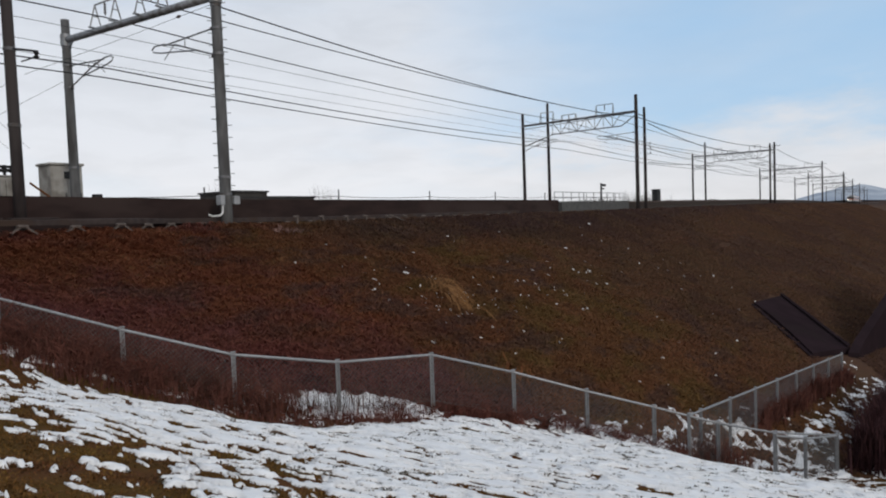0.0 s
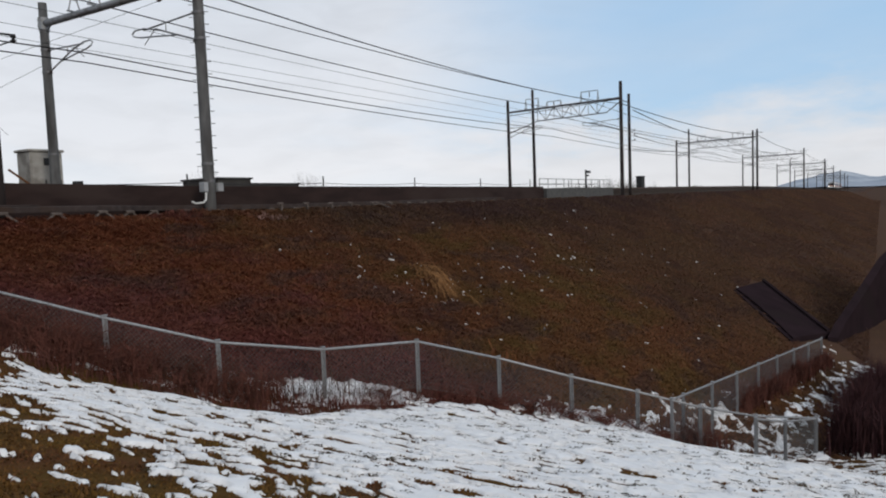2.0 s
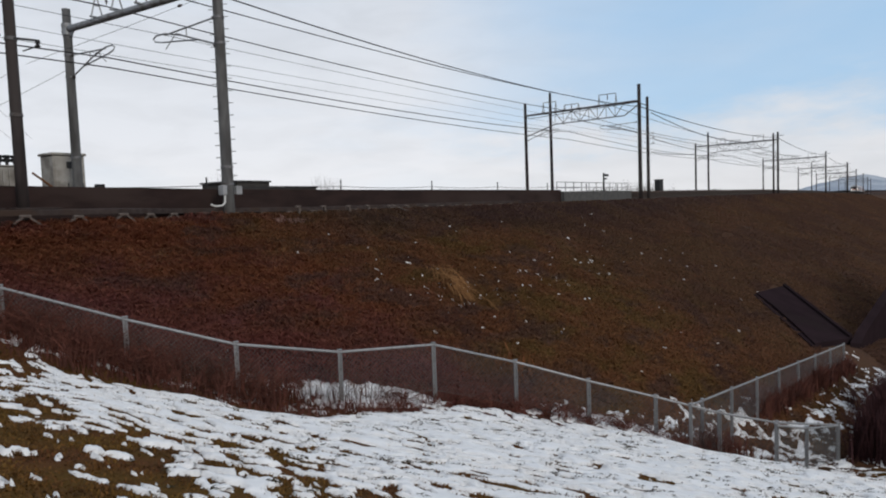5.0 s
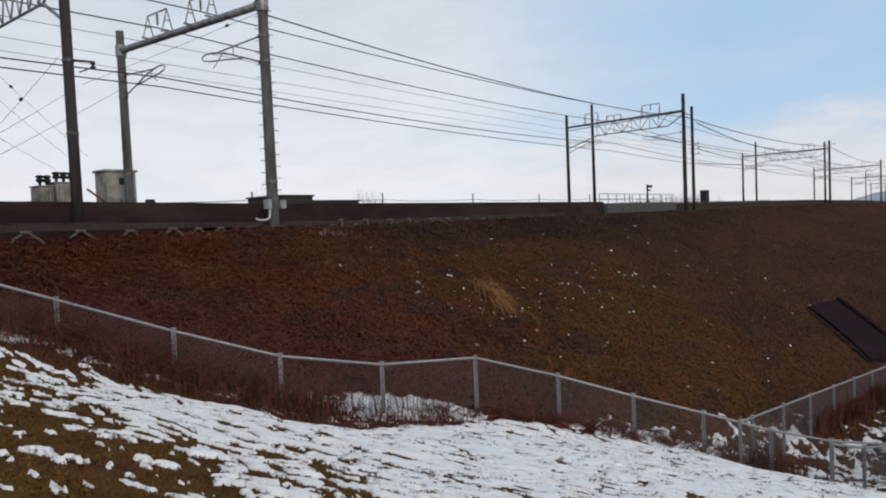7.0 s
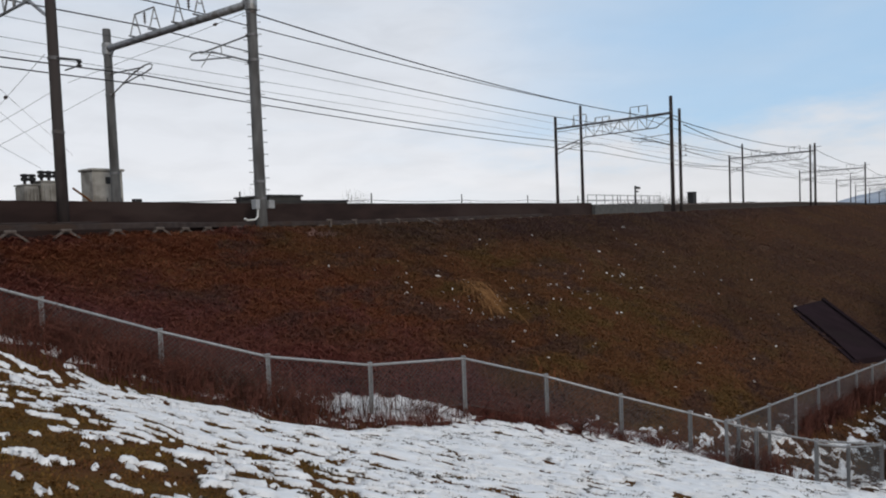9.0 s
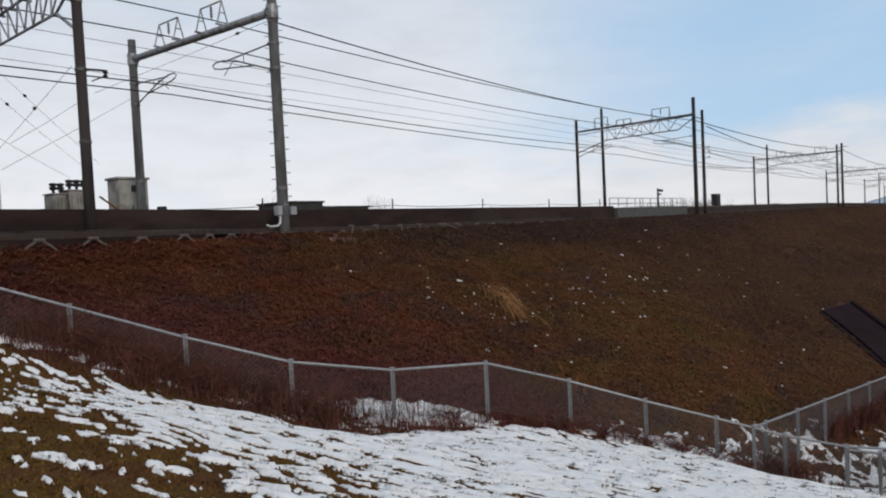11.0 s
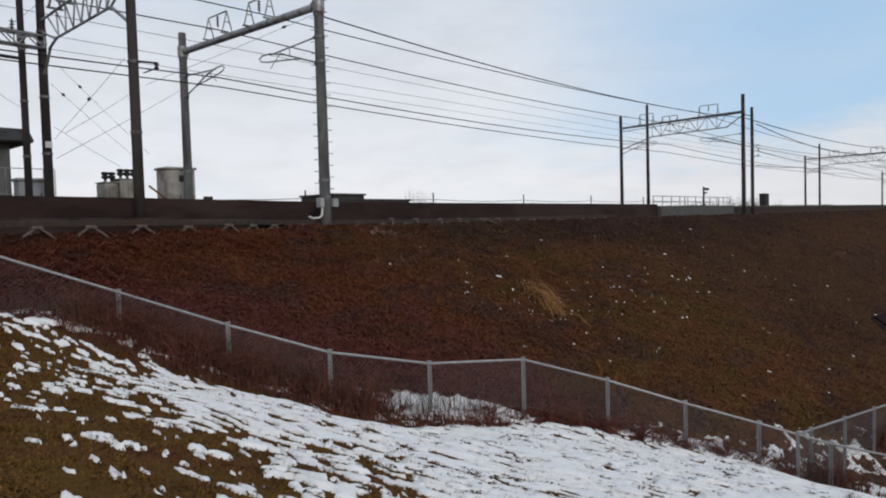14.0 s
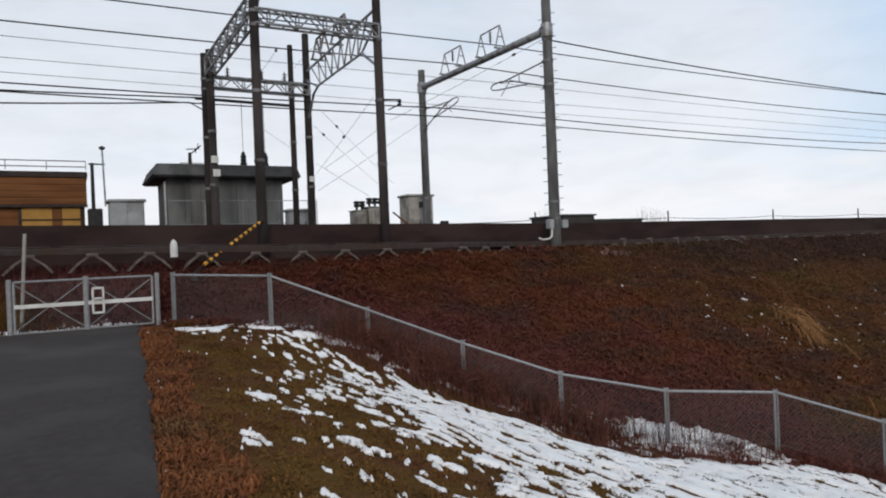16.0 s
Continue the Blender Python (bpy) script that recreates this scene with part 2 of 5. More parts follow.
M_wall = mat("dark_wall_concrete", (0.036, 0.023, 0.021), (0.024, 0.016, 0.015), 1.6, 0.95, bump=0.5, bump_scale=18, third=(0.042, 0.029, 0.026), third_scale=0.5, stretch=(0.5, 1, 1.6))
M_brace = mat("brace_concrete", (0.15, 0.125, 0.112), (0.088, 0.072, 0.064), 5.0, 0.95, bump=0.4, bump_scale=30)
M_pole = mat("weathered_pole", (0.34, 0.32, 0.29), (0.24, 0.22, 0.20), 4.0, 0.7, bump=0.1)
M_trough = mat("trough_concrete", (0.060, 0.047, 0.044), (0.036, 0.028, 0.026), 4.0, 0.95, bump=0.5, bump_scale=30, third=(0.05, 0.034, 0.027), third_scale=1.3)
M_ballast = mat("ballast", (0.060, 0.047, 0.040), (0.030, 0.024, 0.021), 14.0, 0.95, bump=1.0, bump_scale=16)
M_panel = mat("grey_concrete_panel", (0.10, 0.10, 0.097), (0.07, 0.07, 0.07), 3.0, 0.9, bump=0.3)
M_rail = mat("rail_steel", (0.12, 0.075, 0.055), (0.08, 0.05, 0.04), 6.0, 0.5, 0.7, bump=0.1)
M_white = mat("white_paint", (0.62, 0.62, 0.60), (0.50, 0.50, 0.48), 4.0, 0.6, bump=0.1)
M_cab = mat("cabinet_beige", (0.36, 0.345, 0.315), (0.29, 0.275, 0.25), 2.5, 0.65, bump=0.1, third=(0.20, 0.185, 0.165), third_scale=1.1)
M_cabgrey = mat("cabinet_grey", (0.34, 0.35, 0.36), (0.27, 0.28, 0.29), 2.5, 0.6, bump=0.1, third=(0.2, 0.2, 0.2), third_scale=1.0)
M_hutwall = mat("hut_wall", (0.185, 0.185, 0.182), (0.115, 0.115, 0.113), 1.2, 0.9, bump=0.2, third=(0.075, 0.075, 0.075), third_scale=0.7, stretch=(1, 1, 0.3))
M_hutroof = mat("hut_roof", (0.075, 0.075, 0.075), (0.05, 0.05, 0.05), 2.0, 0.9, bump=0.2, third=(0.11, 0.11, 0.11), third_scale=0.8)
M_dark = mat("dark_steel", (0.045, 0.045, 0.047), (0.03, 0.03, 0.03), 5.0, 0.6, 0.3, bump=0.1)
M_orange = mat("orange_brown_boards", (0.19, 0.080, 0.030), (0.115, 0.048, 0.020), 1.5, 0.7, bump=0.2, stretch=(0.4, 1, 4))
M_yellow = mat("ochre_panel", (0.42, 0.23, 0.06), (0.34, 0.18, 0.05), 2.0, 0.6, bump=0.1)
M_stripe = mat("amber_stripe", (0.62, 0.30, 0.035), (0.5, 0.24, 0.03), 6.0, 0.55, bump=0)
M_black = mat("black_sleeve", (0.025, 0.025, 0.025), (0.018, 0.018, 0.018), 6.0, 0.6, bump=0)
# near-black base carries the shade of the culvert walls
M_culvert_shade = mat("culvert_concrete_shaded", (0.026, 0.017, 0.020), (0.019, 0.013, 0.015), 1.0, 0.95, bump=0.3, third=(0.022, 0.016, 0.017), third_scale=0.4, spec=0.0)
M_steelbody = mat("train_steel", (0.50, 0.50, 0.50), (0.44, 0.44, 0.44), 2.0, 0.35, 0.6, bump=0.05, stretch=(0.2, 1, 3))
M_trainwhite = mat("train_white", (0.66, 0.66, 0.64), (0.6, 0.6, 0.58), 2.0, 0.35, bump=0)
M_trainorange = mat("train_orange", (0.72, 0.14, 0.03), (0.62, 0.12, 0.03), 3.0, 0.4, bump=0)
M_glass = mat("dark_window_glass", (0.02, 0.022, 0.025), (0.015, 0.016, 0.018), 3.0, 0.08, bump=0, spec=0.6)
M_under = mat("underframe", (0.035, 0.032, 0.030), (0.022, 0.02, 0.02), 5.0, 0.8, bump=0.3)
M_lamp = mat("lit_headlight", (0.9, 0.88, 0.8), None, 3.0, 0.3, bump=0, emit=(1.0, 0.96, 0.85, 4.0))
# pale blue-grey: distance haze is mixed into the ridge's base colours
M_mount = mat("hazed_mountain", (0.33, 0.37, 0.43), (0.27, 0.31, 0.37), 0.004, 1.0, bump=0, third=(0.45, 0.49, 0.54), third_scale=0.006)
M_farhedge = mat("far_hedge", (0.055, 0.040, 0.028), (0.03, 0.024, 0.018), 1.0, 0.95, bump=0, per_object=0.13)
M_farbuild = mat("far_building", (0.06, 0.058, 0.055), (0.045, 0.042, 0.04), 0.8, 0.9, bump=0.1)


# ---- mesh tools ----
class Mesh:
    def __init__(self):
        self.v, self.f = [], []

    def add(self, verts, faces):
        k = len(self.v)
        self.v += [tuple(p) for p in verts]
        self.f += [tuple(i + k for i in q) for q in faces]
        return self

    def box(self, x0, x1, y0, y1, z0, z1, bevel=0.0):
        if bevel <= 0:
            vs = [(x, y, z) for z in (z0, z1) for y in (y0, y1) for x in (x0, x1)]
            return self.add(vs, [(0, 2, 3, 1), (4, 5, 7, 6), (0, 1, 5, 4), (2, 6, 7, 3), (0, 4, 6, 2), (1, 3, 7, 5)])
        b = min(bevel, (x1 - x0) * 0.45, (y1 - y0) * 0.45, (z1 - z0) * 0.45)
        rings = []
        for z, i in ((z0, b), (z0 + b, 0), (z1 - b, 0), (z1, b)):
            a0, a1, c0, c1 = x0 + i, x1 - i, y0 + i, y1 - i
            rings.append([(a0 + b, c0, z), (a1 - b, c0, z), (a1, c0 + b, z), (a1, c1 - b, z), (a1 - b, c1, z), (a0 + b, c1, z), (a0, c1 - b, z), (a0, c0 + b, z)])
        return self.loft(rings)

    def loft(self, rings, caps=True):
        n = len(rings[0])
        vs = [p for r in rings for p in r]
        fs = [(i * n + j, i * n + (j + 1) % n, (i + 1) * n + (j + 1) % n, (i + 1) * n + j) for i in range(len(rings) - 1) for j in range(n)]
        if caps:
            fs += [tuple(range(n - 1, -1, -1)), tuple(range((len(rings) - 1) * n, len(rings) * n))]
        return self.add(vs, fs)

    def tube(self, a, b, r0, r1=None, n=6, caps=True):
        a, b = Vector(a), Vector(b)
        w = (b - a).normalized()
        u = w.orthogonal().normalized()
        s = w.cross(u)
        r1 = r0 if r1 is None else r1
        rings = [[tuple(p + (u * math.cos(2 * math.pi * i / n) + s * math.sin(2 * math.pi * i / n)) * r) for i in range(n)] for p, r in ((a, r0), (b, r1))]
        return self.loft(rings, caps)

    def path(self, pts, r, n=5):
        pts = [Vector(p) for p in pts]
        rings = []
        for i, p in enumerate(pts):
            w = (pts[min(i + 1, len(pts) - 1)] - pts[max(i - 1, 0)]).normalized()
            u = w.cross(Vector((0, 0, 1)))
            u = u.normalized() if u.length > 1e-3 else Vector((1, 0, 0))
            s = w.cross(u)
            rings.append([tuple(p + (u * math.cos(2 * math.pi * k / n) + s * math.sin(2 * math.pi * k / n)) * r) for k in range(n)])
        return self.loft(rings)

    def turned(self, c, profile, n=12):
        """Rings (radius, height) round an upright axis through c."""
        return self.loft([[(c[0] + r * math.cos(2 * math.pi * i / n), c[1] + r * math.sin(2 * math.pi * i / n), c[2] + z) for i in range(n)] for r, z in profile])

    def data(self, name, material, smooth=False):
        me = bpy.data.meshes.new(name)
        me.from_pydata(self.v, [], self.f)
        me.materials.append(material)
        if smooth:
            me.polygons.foreach_set("use_smooth", [True] * len(me.polygons))
        me.update()
        return me


def part(name, mesh, material, parent=None, label="", smooth=False):
    ob = new(name, mesh.data(name, material, smooth))
    if parent:
        ob.parent = parent
    if label:
        ob["label"] = label
    return ob


def thing(name, label, category, group="", kind="", at=(0, 0, 0)):
    ob = new(name)
    ob.location = at
    return tagged(ob, label, category, group, kind)


def sheet(name, xs, ys, zs, material, smooth=True):
    """A grid of heights zs[j, i] over ys and xs."""
    gx, gy = np.meshgrid(xs, ys)
    co = np.stack([gx, gy, zs], -1).reshape(-1, 3)
    nx, ny = len(xs), len(ys)
    i, j = np.meshgrid(np.arange(nx - 1), np.arange(ny - 1))
    a = (j * nx + i).ravel()
    me = bpy.data.meshes.new(name)
    me.from_pydata(co.tolist(), [], np.stack([a, a + 1, a + nx + 1, a + nx], 1).tolist())
    me.materials.append(material)
    me.polygons.foreach_set("use_smooth", [smooth] * len(me.polygons))
    me.update()
    return new(name, me)


rng = np.random.default_rng(7)
TABLE = rng.random((64, 64))


def vnoise(x, y):
    """Smooth value noise, 0 to 1."""
    x, y = np.asarray(x, float), np.asarray(y, float)
    xi, yi = np.floor(x).astype(int), np.floor(y).astype(int)
    u, v = x - xi, y - yi
    u, v = u * u * (3 - 2 * u), v * v * (3 - 2 * v)
    g = lambda a, b: TABLE[b % 64, a % 64]
    return (g(xi, yi) * (1 - u) + g(xi + 1, yi) * u) * (1 - v) + (g(xi, yi + 1) * (1 - u) + g(xi + 1, yi + 1) * u) * v


def fbm(x, y, octaves=4, gain=0.5):
    s, a, t = 0.0, 1.0, 0.0
    for k in range(octaves):
        s, t = s + a * vnoise(x * 2.03 ** k + 17.3 * k, y * 2.03 ** k + 9.1 * k), t + a
        a *= gain
    return s / t


def smooth01(x, a, b):
    u = np.clip((np.asarray(x, float) - a) / (b - a), 0, 1)
    return u * u * (3 - 2 * u)


# ---- the lie of the land ----
LEDGE_Y, LEDGE_Z, WALL_Y, RAIL_Z = 18.3, 1.5, 20.3, 2.3
NEAR_Y, TRACK_1, TRACK_2, FAR_Y = 19.6, 22.7, 26.5, 29.45
SLOPE = 0.43


def bend(x):
    """How far the line swings towards the near side beyond the second gantry."""
    return np.interp(x, (-1e4, 55, 90, 122, 150, 184, 246, 308, 370, 460, 700), (0, 0, -1.0, -2.5, -3.3, -4.0, -4.5, -3.7, -3.3, -2.4, 2))


def grade(x):
    """How far the line sinks with distance."""
    return np.interp(x, (-1e4, 122, 184, 246, 308, 420, 900), (0, 0, -0.4, -0.95, -1.6, -2.6, -5.2))


def path_edge(y):
    return 0.10 + 0.085 * y


def land(x, y):
    x, y = np.asarray(x, float), np.asarray(y, float)
    s = x - path_edge(y) - 0.7
    fall = 0.275 * (s + np.sqrt(s * s + 0.8)) / 2 * (1 - 0.98 * smooth01(y, 10.6, 15.2))
    zf = np.maximum(-fall, -6.1 + 0.3 * np.tanh((-fall + 6.1) / 0.6))
    yb = y - bend(x)
    ze = LEDGE_Z + grade(x) - (SLOPE + 0.42 * (1 - smooth01(x, 1.5, 6.5))) * np.maximum(LEDGE_Y - yb, 0)
    k = 0.35
    h = np.clip(0.5 + 0.5 * (zf - ze) / k, 0, 1)
    z = ze * (1 - h) + zf * h + k * h * (1 - h)
    # a shallow ditch before the fence, a hump beside the angle post, a hollow at the corner bay
    z = z - 0.24 * np.exp(-((x - 8.2) / 1.3) ** 2 - ((y - 9.3) / 1.1) ** 2) + 0.10 * np.exp(-((x - 12.3) / 1.0) ** 2 - ((y - 7.7) / 0.9) ** 2)
    z = z - 0.48 * np.exp(-((x - 18.2) / 2.8) ** 4 - ((y - 2.3) / 2.5) ** 4)
    z = z + 0.22 * smooth01(y, 2, 16) * (1 - smooth01(s, 2.0, 4.5)) * (1 - smooth01(y, 16.4, 17))
    z = np.where(yb > LEDGE_Y + 0.1, LEDGE_Z + grade(x), z)
    # behind the track the land drops to a plain
    z = np.where(yb > 38, LEDGE_Z + grade(x) - (6 + grade(x)) * smooth01(yb, 38, 60), z)
    z = np.where(y < -30, -0.0 - 5 * smooth01(-y, 30, 60), z)
    return z


def rough(x, y):
    return 0.10 * (fbm(x * 0.6, y * 0.6) - 0.5) + 0.05 * (vnoise(x * 2.3, y * 2.3) - 0.5)


xs = np.concatenate([-np.geomspace(4000, 12, 24), np.arange(-10, 45, 0.4), np.geomspace(45.5, 4500, 60)])
ys = np.concatenate([-np.geomspace(4000, 12, 22), np.arange(-10, 20, 0.3), np.geomspace(20.2, 4500, 40)])
GX, GY = np.meshgrid(xs, ys)
on_path = 1 - smooth01(GX - path_edge(GY), -0.1, 0.3)
GZ = land(GX, GY) + rough(GX, GY) * (1 - on_path) * (1 - smooth01(GY - bend(GX), LEDGE_Y - 0.6, LEDGE_Y)) - 0.03 * on_path
ground = tagged(sheet("ground", xs, ys, GZ, M_soil), "dark brown turf ground of slope, verge and plain", "ground", kind="structure")

# asphalt path up to the gate
ya = np.linspace(-40, 16.3, 112)
am = Mesh()
rows = []
for y in ya:
    e = path_edge(y) + 0.05 * (float(vnoise(y * 1.7, 3.3)) - 0.5)
    r = 0.22 * float(smooth01(y, 2, 16))
    rows.append([(-5.0, y, r + 0.035), (-2.5, y, r + 0.05), (e - 0.12, y, r + 0.035), (e, y, r - 0.06)])
am.add([p for r in rows for p in r], [(i * 4 + j, i * 4 + j + 1, (i + 1) * 4 + j + 1, (i + 1) * 4 + j) for i in range(len(rows) - 1) for j in range(3)])
tagged(part("road", am, M_asphalt, smooth=True), "dark grey asphalt path leading up to the gate", "path", kind="structure")


# ---- railway formation ----
def along(x0, x1, section, name, material, step=2.0, parent=None):
    """Sweeps a (y, z) section along the line, following its bend."""
    n = max(2, int((x1 - x0) / step) + 1)
    m = Mesh()
    m.loft([[(x, y + float(bend(x)), z + float(grade(x))) for y, z in section] for x in np.linspace(x0, x1, n)])
    return part(name, m, material, parent)


def wall_top(x):
    return float(np.interp(x, (-60, -1.4, 4, 8, 12, 16.6, 30, 45), (3.0, 2.69, 2.62, 2.57, 2.52, 2.45, 2.42, 2.38)))


wm = Mesh()
wm.loft([[(x, WALL_Y, 0.9), (x, WALL_Y, wall_top(x)), (x, WALL_Y + 0.22, wall_top(x)), (x, WALL_Y + 0.22, 0.9)] for x in np.arange(-60, 45.1, 1.5)])
tagged(part("wall_trackside", wm, M_wall),
                    "dark stained concrete retaining wall beside the railway", "wall", kind="structure")
tagged(along(45.0, 59.0, [(WALL_Y - 0.25, 1.0), (WALL_Y - 0.25, 2.26), (WALL_Y + 0.1, 2.26), (WALL_Y + 0.1, 1.0)], "wall_pale_panel", M_panel, 3.5),
       "pale grey concrete panel wall beside the railway", "wall", kind="structure")
tagged(along(59.0, 900, [(LEDGE_Y + 1.6, 1.3), (LEDGE_Y + 3.0, 2.15), (LEDGE_Y + 3.2, 2.15), (LEDGE_Y + 3.2, 1.3)], "ballast_shoulder", M_ballast, 8.0),
       "dark ballast shoulder sloping down from the track", "ballast", kind="structure")
tagged(along(-60, 900, [(WALL_Y + 0.22, 1.2), (WALL_Y + 0.22, 2.10), (31.5, 2.10), (33.0, 1.2)], "track_bed", M_ballast, 8.0), "dark stone ballast track bed", "ballast", kind="structure")
for yt in (TRACK_1, TRACK_2):
    track = thing("railway_track", "rusty steel railway track on dark ballast", "track", "railway tracks", "structure")
    for side in (-0.535, 0.535):
        along(-60, 700, [(yt + side - 0.06, 2.10), (yt + side - 0.012, 2.13), (yt + side - 0.032, RAIL_Z), (yt + side + 0.032, RAIL_Z), (yt + side + 0.012, 2.13), (yt + side + 0.06, 2.10)],
              "rail", M_rail, 10.0, track)


# ---- trough and braces along the ledge ----
def trough_z(x):
    return float(np.interp(x, (-20, -1.2, 2.3, 5.2, 8.6, 11.5, 20, 60), (2.1, 1.95, 1.9, 1.81, 1.77, 1.74, 1.62, 1.62)))


def trough_y(x):
    return 18.25 + 1.55 * float(smooth01(x, 10.5, 14.0))


trough = Mesh()
trough.loft([[(x, trough_y(x) + y, trough_z(x) + z) for y, z in ((0, -0.06), (0, 0.08), (0.05, 0.10), (0.5, 0.10), (0.5, -0.06))] for x in np.arange(-20, 38.1, 0.5)])
tagged(part("cable_trough", trough, M_trough), "weathered concrete cable trough along the top of the slope", "cable trough", kind="structure")
cover = Mesh().box(-0.58, 0.58, -0.02, 0.30, 0.10, 0.14, 0.015)
for i in range(9):
    x = -2.2 + i * 1.36
    ob = tagged(part("trough_cover", cover, M_trough), "loose concrete cover slab on the cable trough", "cover slab", "trough covers")
    ob.matrix_world = pose(x, 18.36, trough_z(x) + 0.004, 0, -math.degrees(math.atan2(trough_z(x + 1) - trough_z(x), 1)), random.uniform(-1, 1))
brace = thing("brace", "pale concrete inverted-V brace under the cable trough", "brace", "trough braces")
for s in (-1, 1):
    m = Mesh()
    m.loft([[(s * x0 - 0.04, -0.06, z0), (s * x0 + 0.04, -0.06, z0), (s * x0 + 0.04, 0.06, z0), (s * x0 - 0.04, 0.06, z0)] for x0, z0 in ((0.50, -0.42), (0.30, -0.2), (0.05, -0.02))])
    part("leg", m, M_brace, brace)
part("cap", Mesh().box(-0.13, 0.13, -0.08, 0.08, -0.05, 0.03, 0.02), M_brace, brace)
brace.matrix_world = pose(-3.3, 18.2, trough_z(-3.3) - 0.08)
for i in range(1, 32):
    x = -3.3 + i * 1.285 + random.uniform(-0.05, 0.05)
    copy_thing(brace, pose(x, trough_y(x) - 0.05, trough_z(x) - 0.08 + random.uniform(-0.03, 0.02), random.uniform(-5, 5), 0, random.uniform(-6, 6)))

# short bracket posts where the trough runs back from the edge
stub = thing("bracket_post", "short pale concrete bracket post at the top of the slope", "post", "bracket posts")
part("stem", Mesh().box(-0.045, 0.045, -0.045, 0.045, -0.45, 0.0, 0.01), M_brace, stub)
part("cap", Mesh().box(-0.16, 0.07, -0.06, 0.06, 0.0, 0.06, 0.015), M_brace, stub)
stub.matrix_world = pose(17.7, 18.32, 1.72)
for i in range(1, 11):
    x = 17.7 + i * 1.33 + random.uniform(-0.12, 0.12)
    copy_thing(stub, pose(x, 18.32, 1.72 - 0.018 * (x - 17.7), random.uniform(-6, 6), random.uniform(-8, 8), random.uniform(-15, 15)))
tagged(part("slanting_stake", Mesh().tube((23.0, 18.2, 1.70), (23.9, 18.0, 1.38), 0.03, 0.025, 6), M_brace), "pale slanting stake at the top of the slope", "stake")


# ---- masts, gantries and overhead line ----
def mast(x, y, z0, z1, r0, r1, material, parent, label="", bolts=False, bands=()):
    m = Mesh()
    n = 6
    m.loft([[(x + (r0 + (r1 - r0) * k / n) * math.cos(a), y + (r0 + (r1 - r0) * k / n) * math.sin(a), z0 + (z1 - z0) * k / n) for a in np.linspace(0, 2 * math.pi, 17)[:-1]] for k in range(n + 1)])
    ob = part("mast", m, material, parent, label, smooth=True)
    for z in bands:
        k = (z - z0) / (z1 - z0)
        r = r0 + (r1 - r0) * k + 0.018
        part("clamp_band", Mesh().turned((x, y, z), [(r - 0.01, -0.05), (r, -0.04), (r, 0.04), (r - 0.01, 0.05)], 16), M_truss, ob)
    if bolts:
        for i, z in enumerate(np.arange(z0 + 1.9, z1 - 1.2, 0.21)):
            k = (z - z0) / (z1 - z0)
            r = r0 + (r1 - r0) * k
            s = -1 if i % 2 else 1
            part("step_bolt", Mesh().tube((x + s * r * 0.7, y - s * r * 0.6, z), (x + s * (r + 0.05), y - s * (r + 0.04), z), 0.014), M_galv, ob)
    return ob


def insulator(parent, top, length=0.5, r=0.07):
    """A string of sheds that hangs from top."""
    x, y, z = top
    prof = [(0.015, 0.0), (0.015, -0.08)]
    n = max(3, int(length / 0.12))
    for i in range(n):
        zz = -0.08 - (length - 0.12) * i / n
        prof += [(0.03, zz), (r, zz - 0.03), (0.03, zz - 0.06)]
    prof += [(0.015, -length)]
    return part("insulator", Mesh().turned((x, y, z), prof, 10), M_porcelain, parent)


def wire_frame(parent, x, y0, y1, z0, z1, foot=0.24, r=0.028, material=None):
    """A standing frame of two A-shaped legs with a bar, from which an insulator hangs."""
    m = Mesh()
    for y in (y0, y1):
        for s in (-1, 1):
            m.tube((x + s * foot, y, z0), (x, y, z1), r)
        m.tube((x - foot * 0.5, y, (z0 + z1) / 2), (x + foot * 0.5, y, (z0 + z1) / 2), r * 0.8)
    m.tube((x, y0, z1), (x, y1, z1), r * 1.15)
    for y in (y0, y1):
        m.box(x - foot - 0.06, x + foot + 0.06, y - 0.05, y + 0.05, z0 - 0.03, z0 + 0.02)
    f = part("wire_frame", m, material or M_galv, parent)
    insulator(f, (x, (y0 + y1) / 2, z1), 0.55)
    return f


def cantilever(parent, x, mast_y, to_y, z_low, z_high, material=M_galv):
    """Bracket arms of tube with a rounded nose and a drop arm."""
    d = 1 if to_y > mast_y else -1
    a = mast_y + d * 0.17
    q = lambda f, h: (x, a + (to_y - a) * f, z_low + (z_high - z_low) * h)
    b = Mesh()
    b.tube(q(0, 1.0), q(0.8, 0.86), 0.03).tube(q(0, 0.0), q(0.62, 0.80), 0.034)
    b.path([q(0.30, 0.36), q(0.6, 0.50), q(0.85, 0.60), q(0.97, 0.70), q(1.0, 0.82), q(0.95, 0.93), q(0.80, 0.92), q(0.55, 0.70)], 0.03, 6)
    b.tube(q(0.62, 0.80), q(0.80, 0.30), 0.018).tube(q(0.45, 0.58), q(0.45, 0.92), 0.02)
    arm = part("cantilever", b, material, parent)
    for z in (z_low, z_high):
        part("post_insulator", Mesh().turned((x, a + d * 0.12, z - 0.06), [(0.03, 0), (0.07, 0.03), (0.03, 0.06), (0.07, 0.09), (0.03, 0.12)], 8), M_porcelain, arm)


